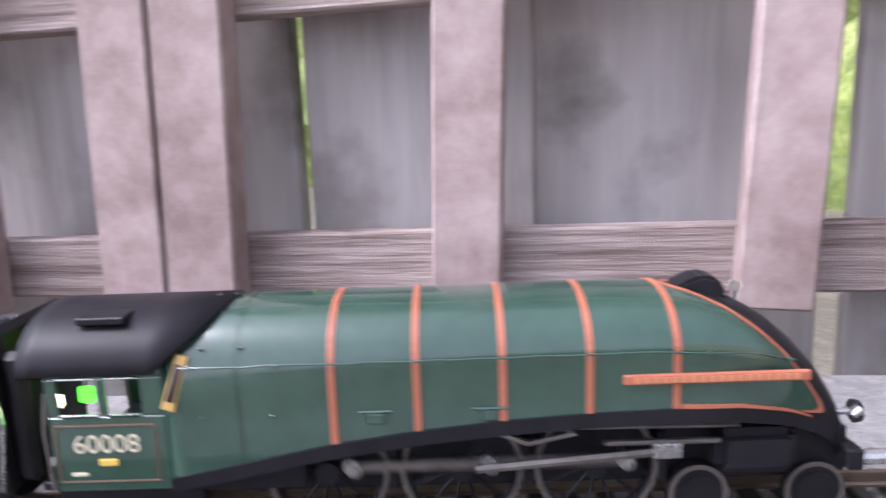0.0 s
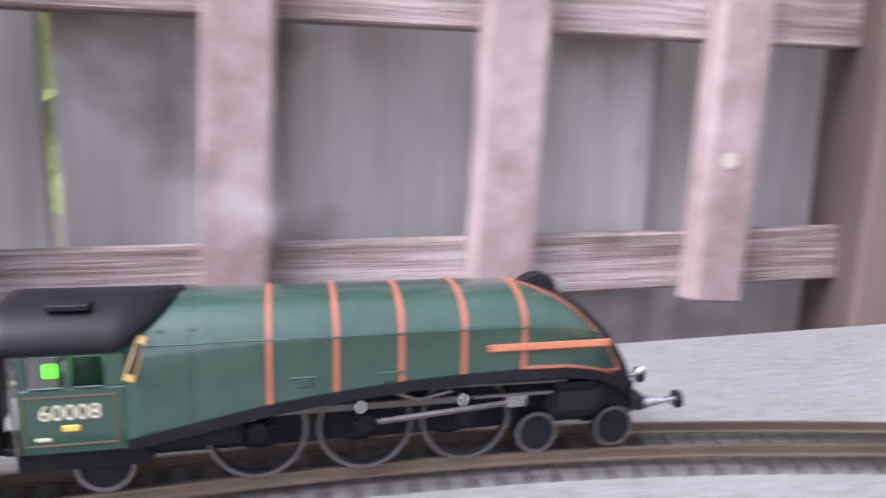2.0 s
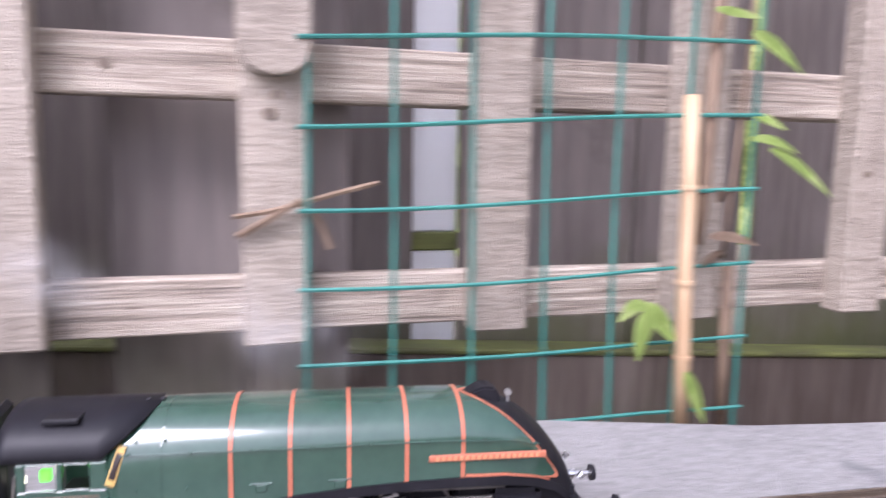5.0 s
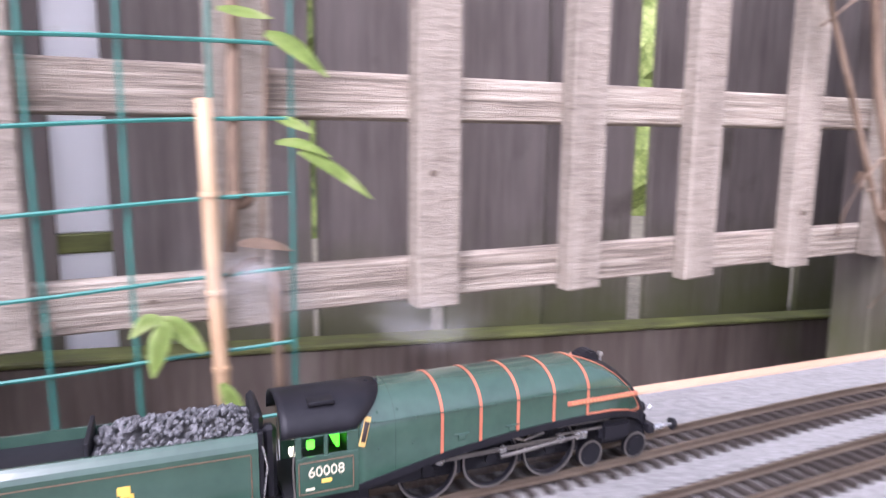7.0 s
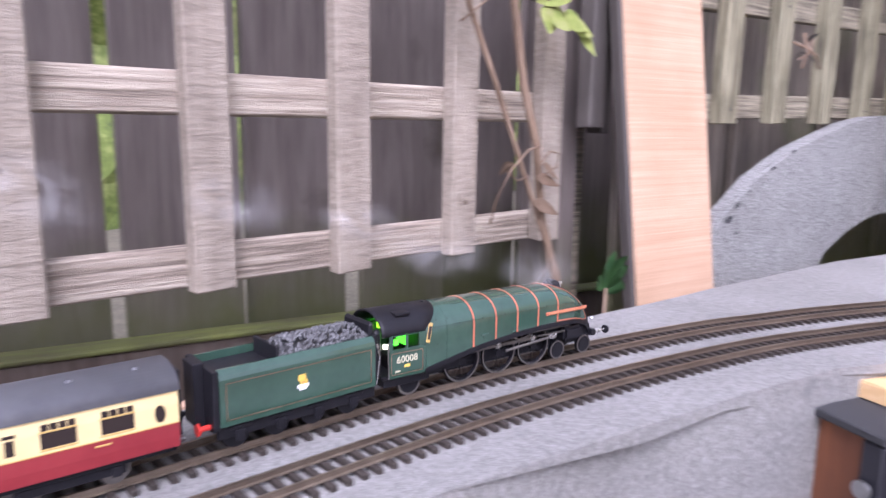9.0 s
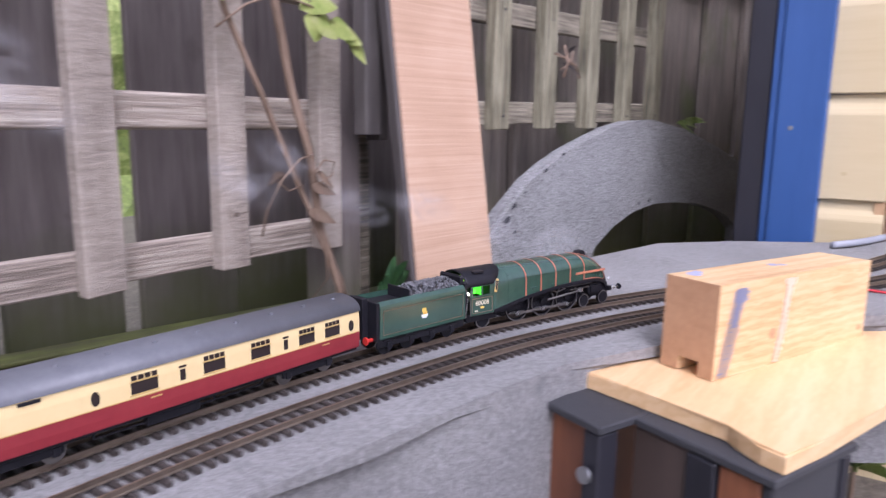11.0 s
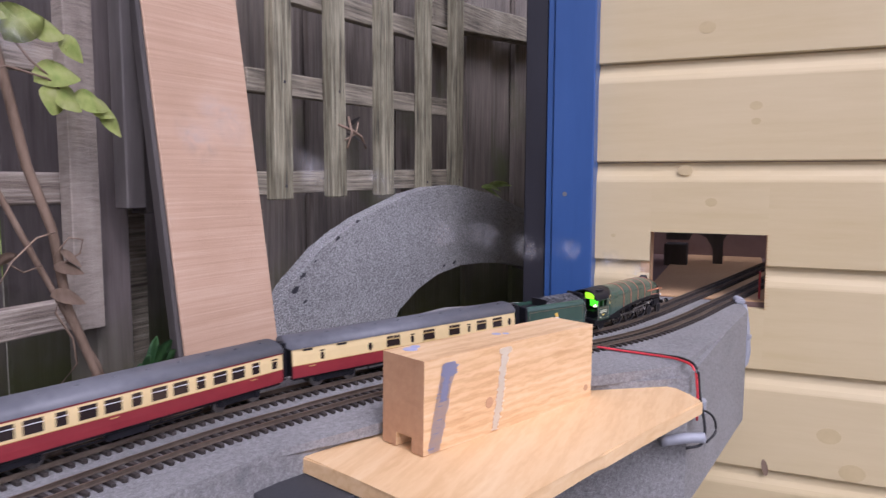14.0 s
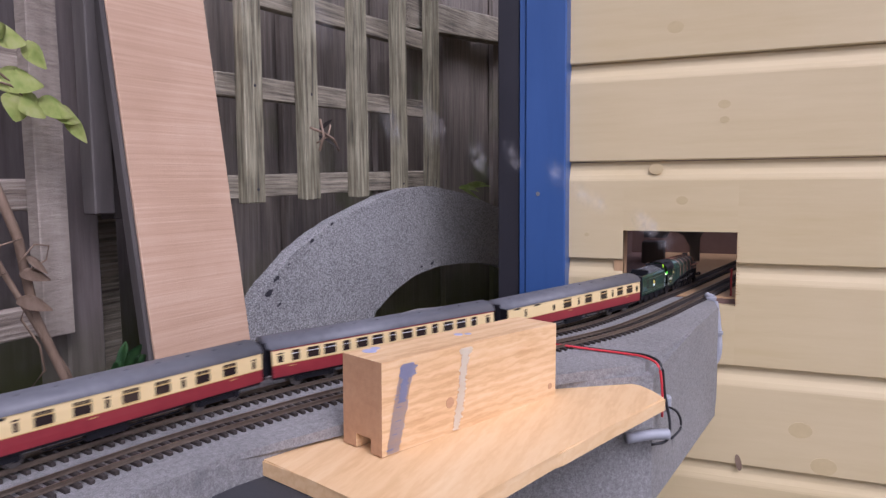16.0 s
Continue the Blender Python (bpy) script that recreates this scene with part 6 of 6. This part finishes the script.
def riding(s, half):
    """The pose of a vehicle whose middle is at s and whose bogies stand half metres from it."""
    (ax, ay), _ = on_line(s - half)
    (bx, by), _ = on_line(s + half)
    za, zb = RAIL + rise(ax), RAIL + rise(bx)
    yaw, tilt = math.atan2(by - ay, bx - ax), math.atan2(zb - za, math.hypot(bx - ax, by - ay))
    return Matrix.Translation(((ax + bx) / 2, (ay + by) / 2, (za + zb) / 2)) @ Euler((0, -tilt, yaw)).to_matrix().to_4x4()


def motions():
    times = [k * .25 for k in range(65)]
    walk(LOCO, [(t, riding(travelled(t), .03)) for t in times])
    walk(TENDER, [(t, riding(travelled(t) - .1385, .03)) for t in times])
    for n, c in enumerate(COACHES):
        walk(c, [(t, riding(travelled(t) - .193 - .1355 - .272 * n, .087)) for t in times])
    for n, p in enumerate(PUFFS):
        born, rnd = .5 + n * .385, random.Random(n)
        drift = Vector((rnd.uniform(-.022, .0), rnd.uniform(-.004, .02), rnd.uniform(.012, .03)))
        chimney = lambda t: riding(travelled(t), .03) @ Vector((-.02 + .0006 * n, 0, .0255))
        out = riding(travelled(max(born, 0)), .03) @ Vector((.045, 0, .058))
        rows = []
        for t in times:
            if t < born:
                rows.append((t, Matrix.Translation(chimney(t)) @ Euler((0, 0, riding(travelled(t), .03).to_euler().z)).to_matrix().to_4x4()))
            else:
                w = t - born
                rows.append((t, Matrix.Translation(out + drift * w + Vector((-.02 * min(w, 1), 0, .02 * min(w, 1) + .007 * w * w))) @ Euler((0, .25 * w, radians(-35 + 5 * w))).to_matrix().to_4x4()))
        walk(p, rows)
    fine = [k / 15 for k in range(241)]
    for ob, x, r, rr in MOVING_WHEELS:
        if x is None:
            ph = ob["phase"]
            walk(ob, [(t, pose(rr * math.sin(travelled(t) / r + ph), 0, r + rr * math.cos(travelled(t) / r + ph))) for t in fine])
        else:
            walk(ob, [(t, Matrix.Translation((x, 0, r)) @ Euler((0, travelled(t) / r, 0)).to_matrix().to_4x4()) for t in (fine if r > .01 else [k / 30 for k in range(481)])])


motions()
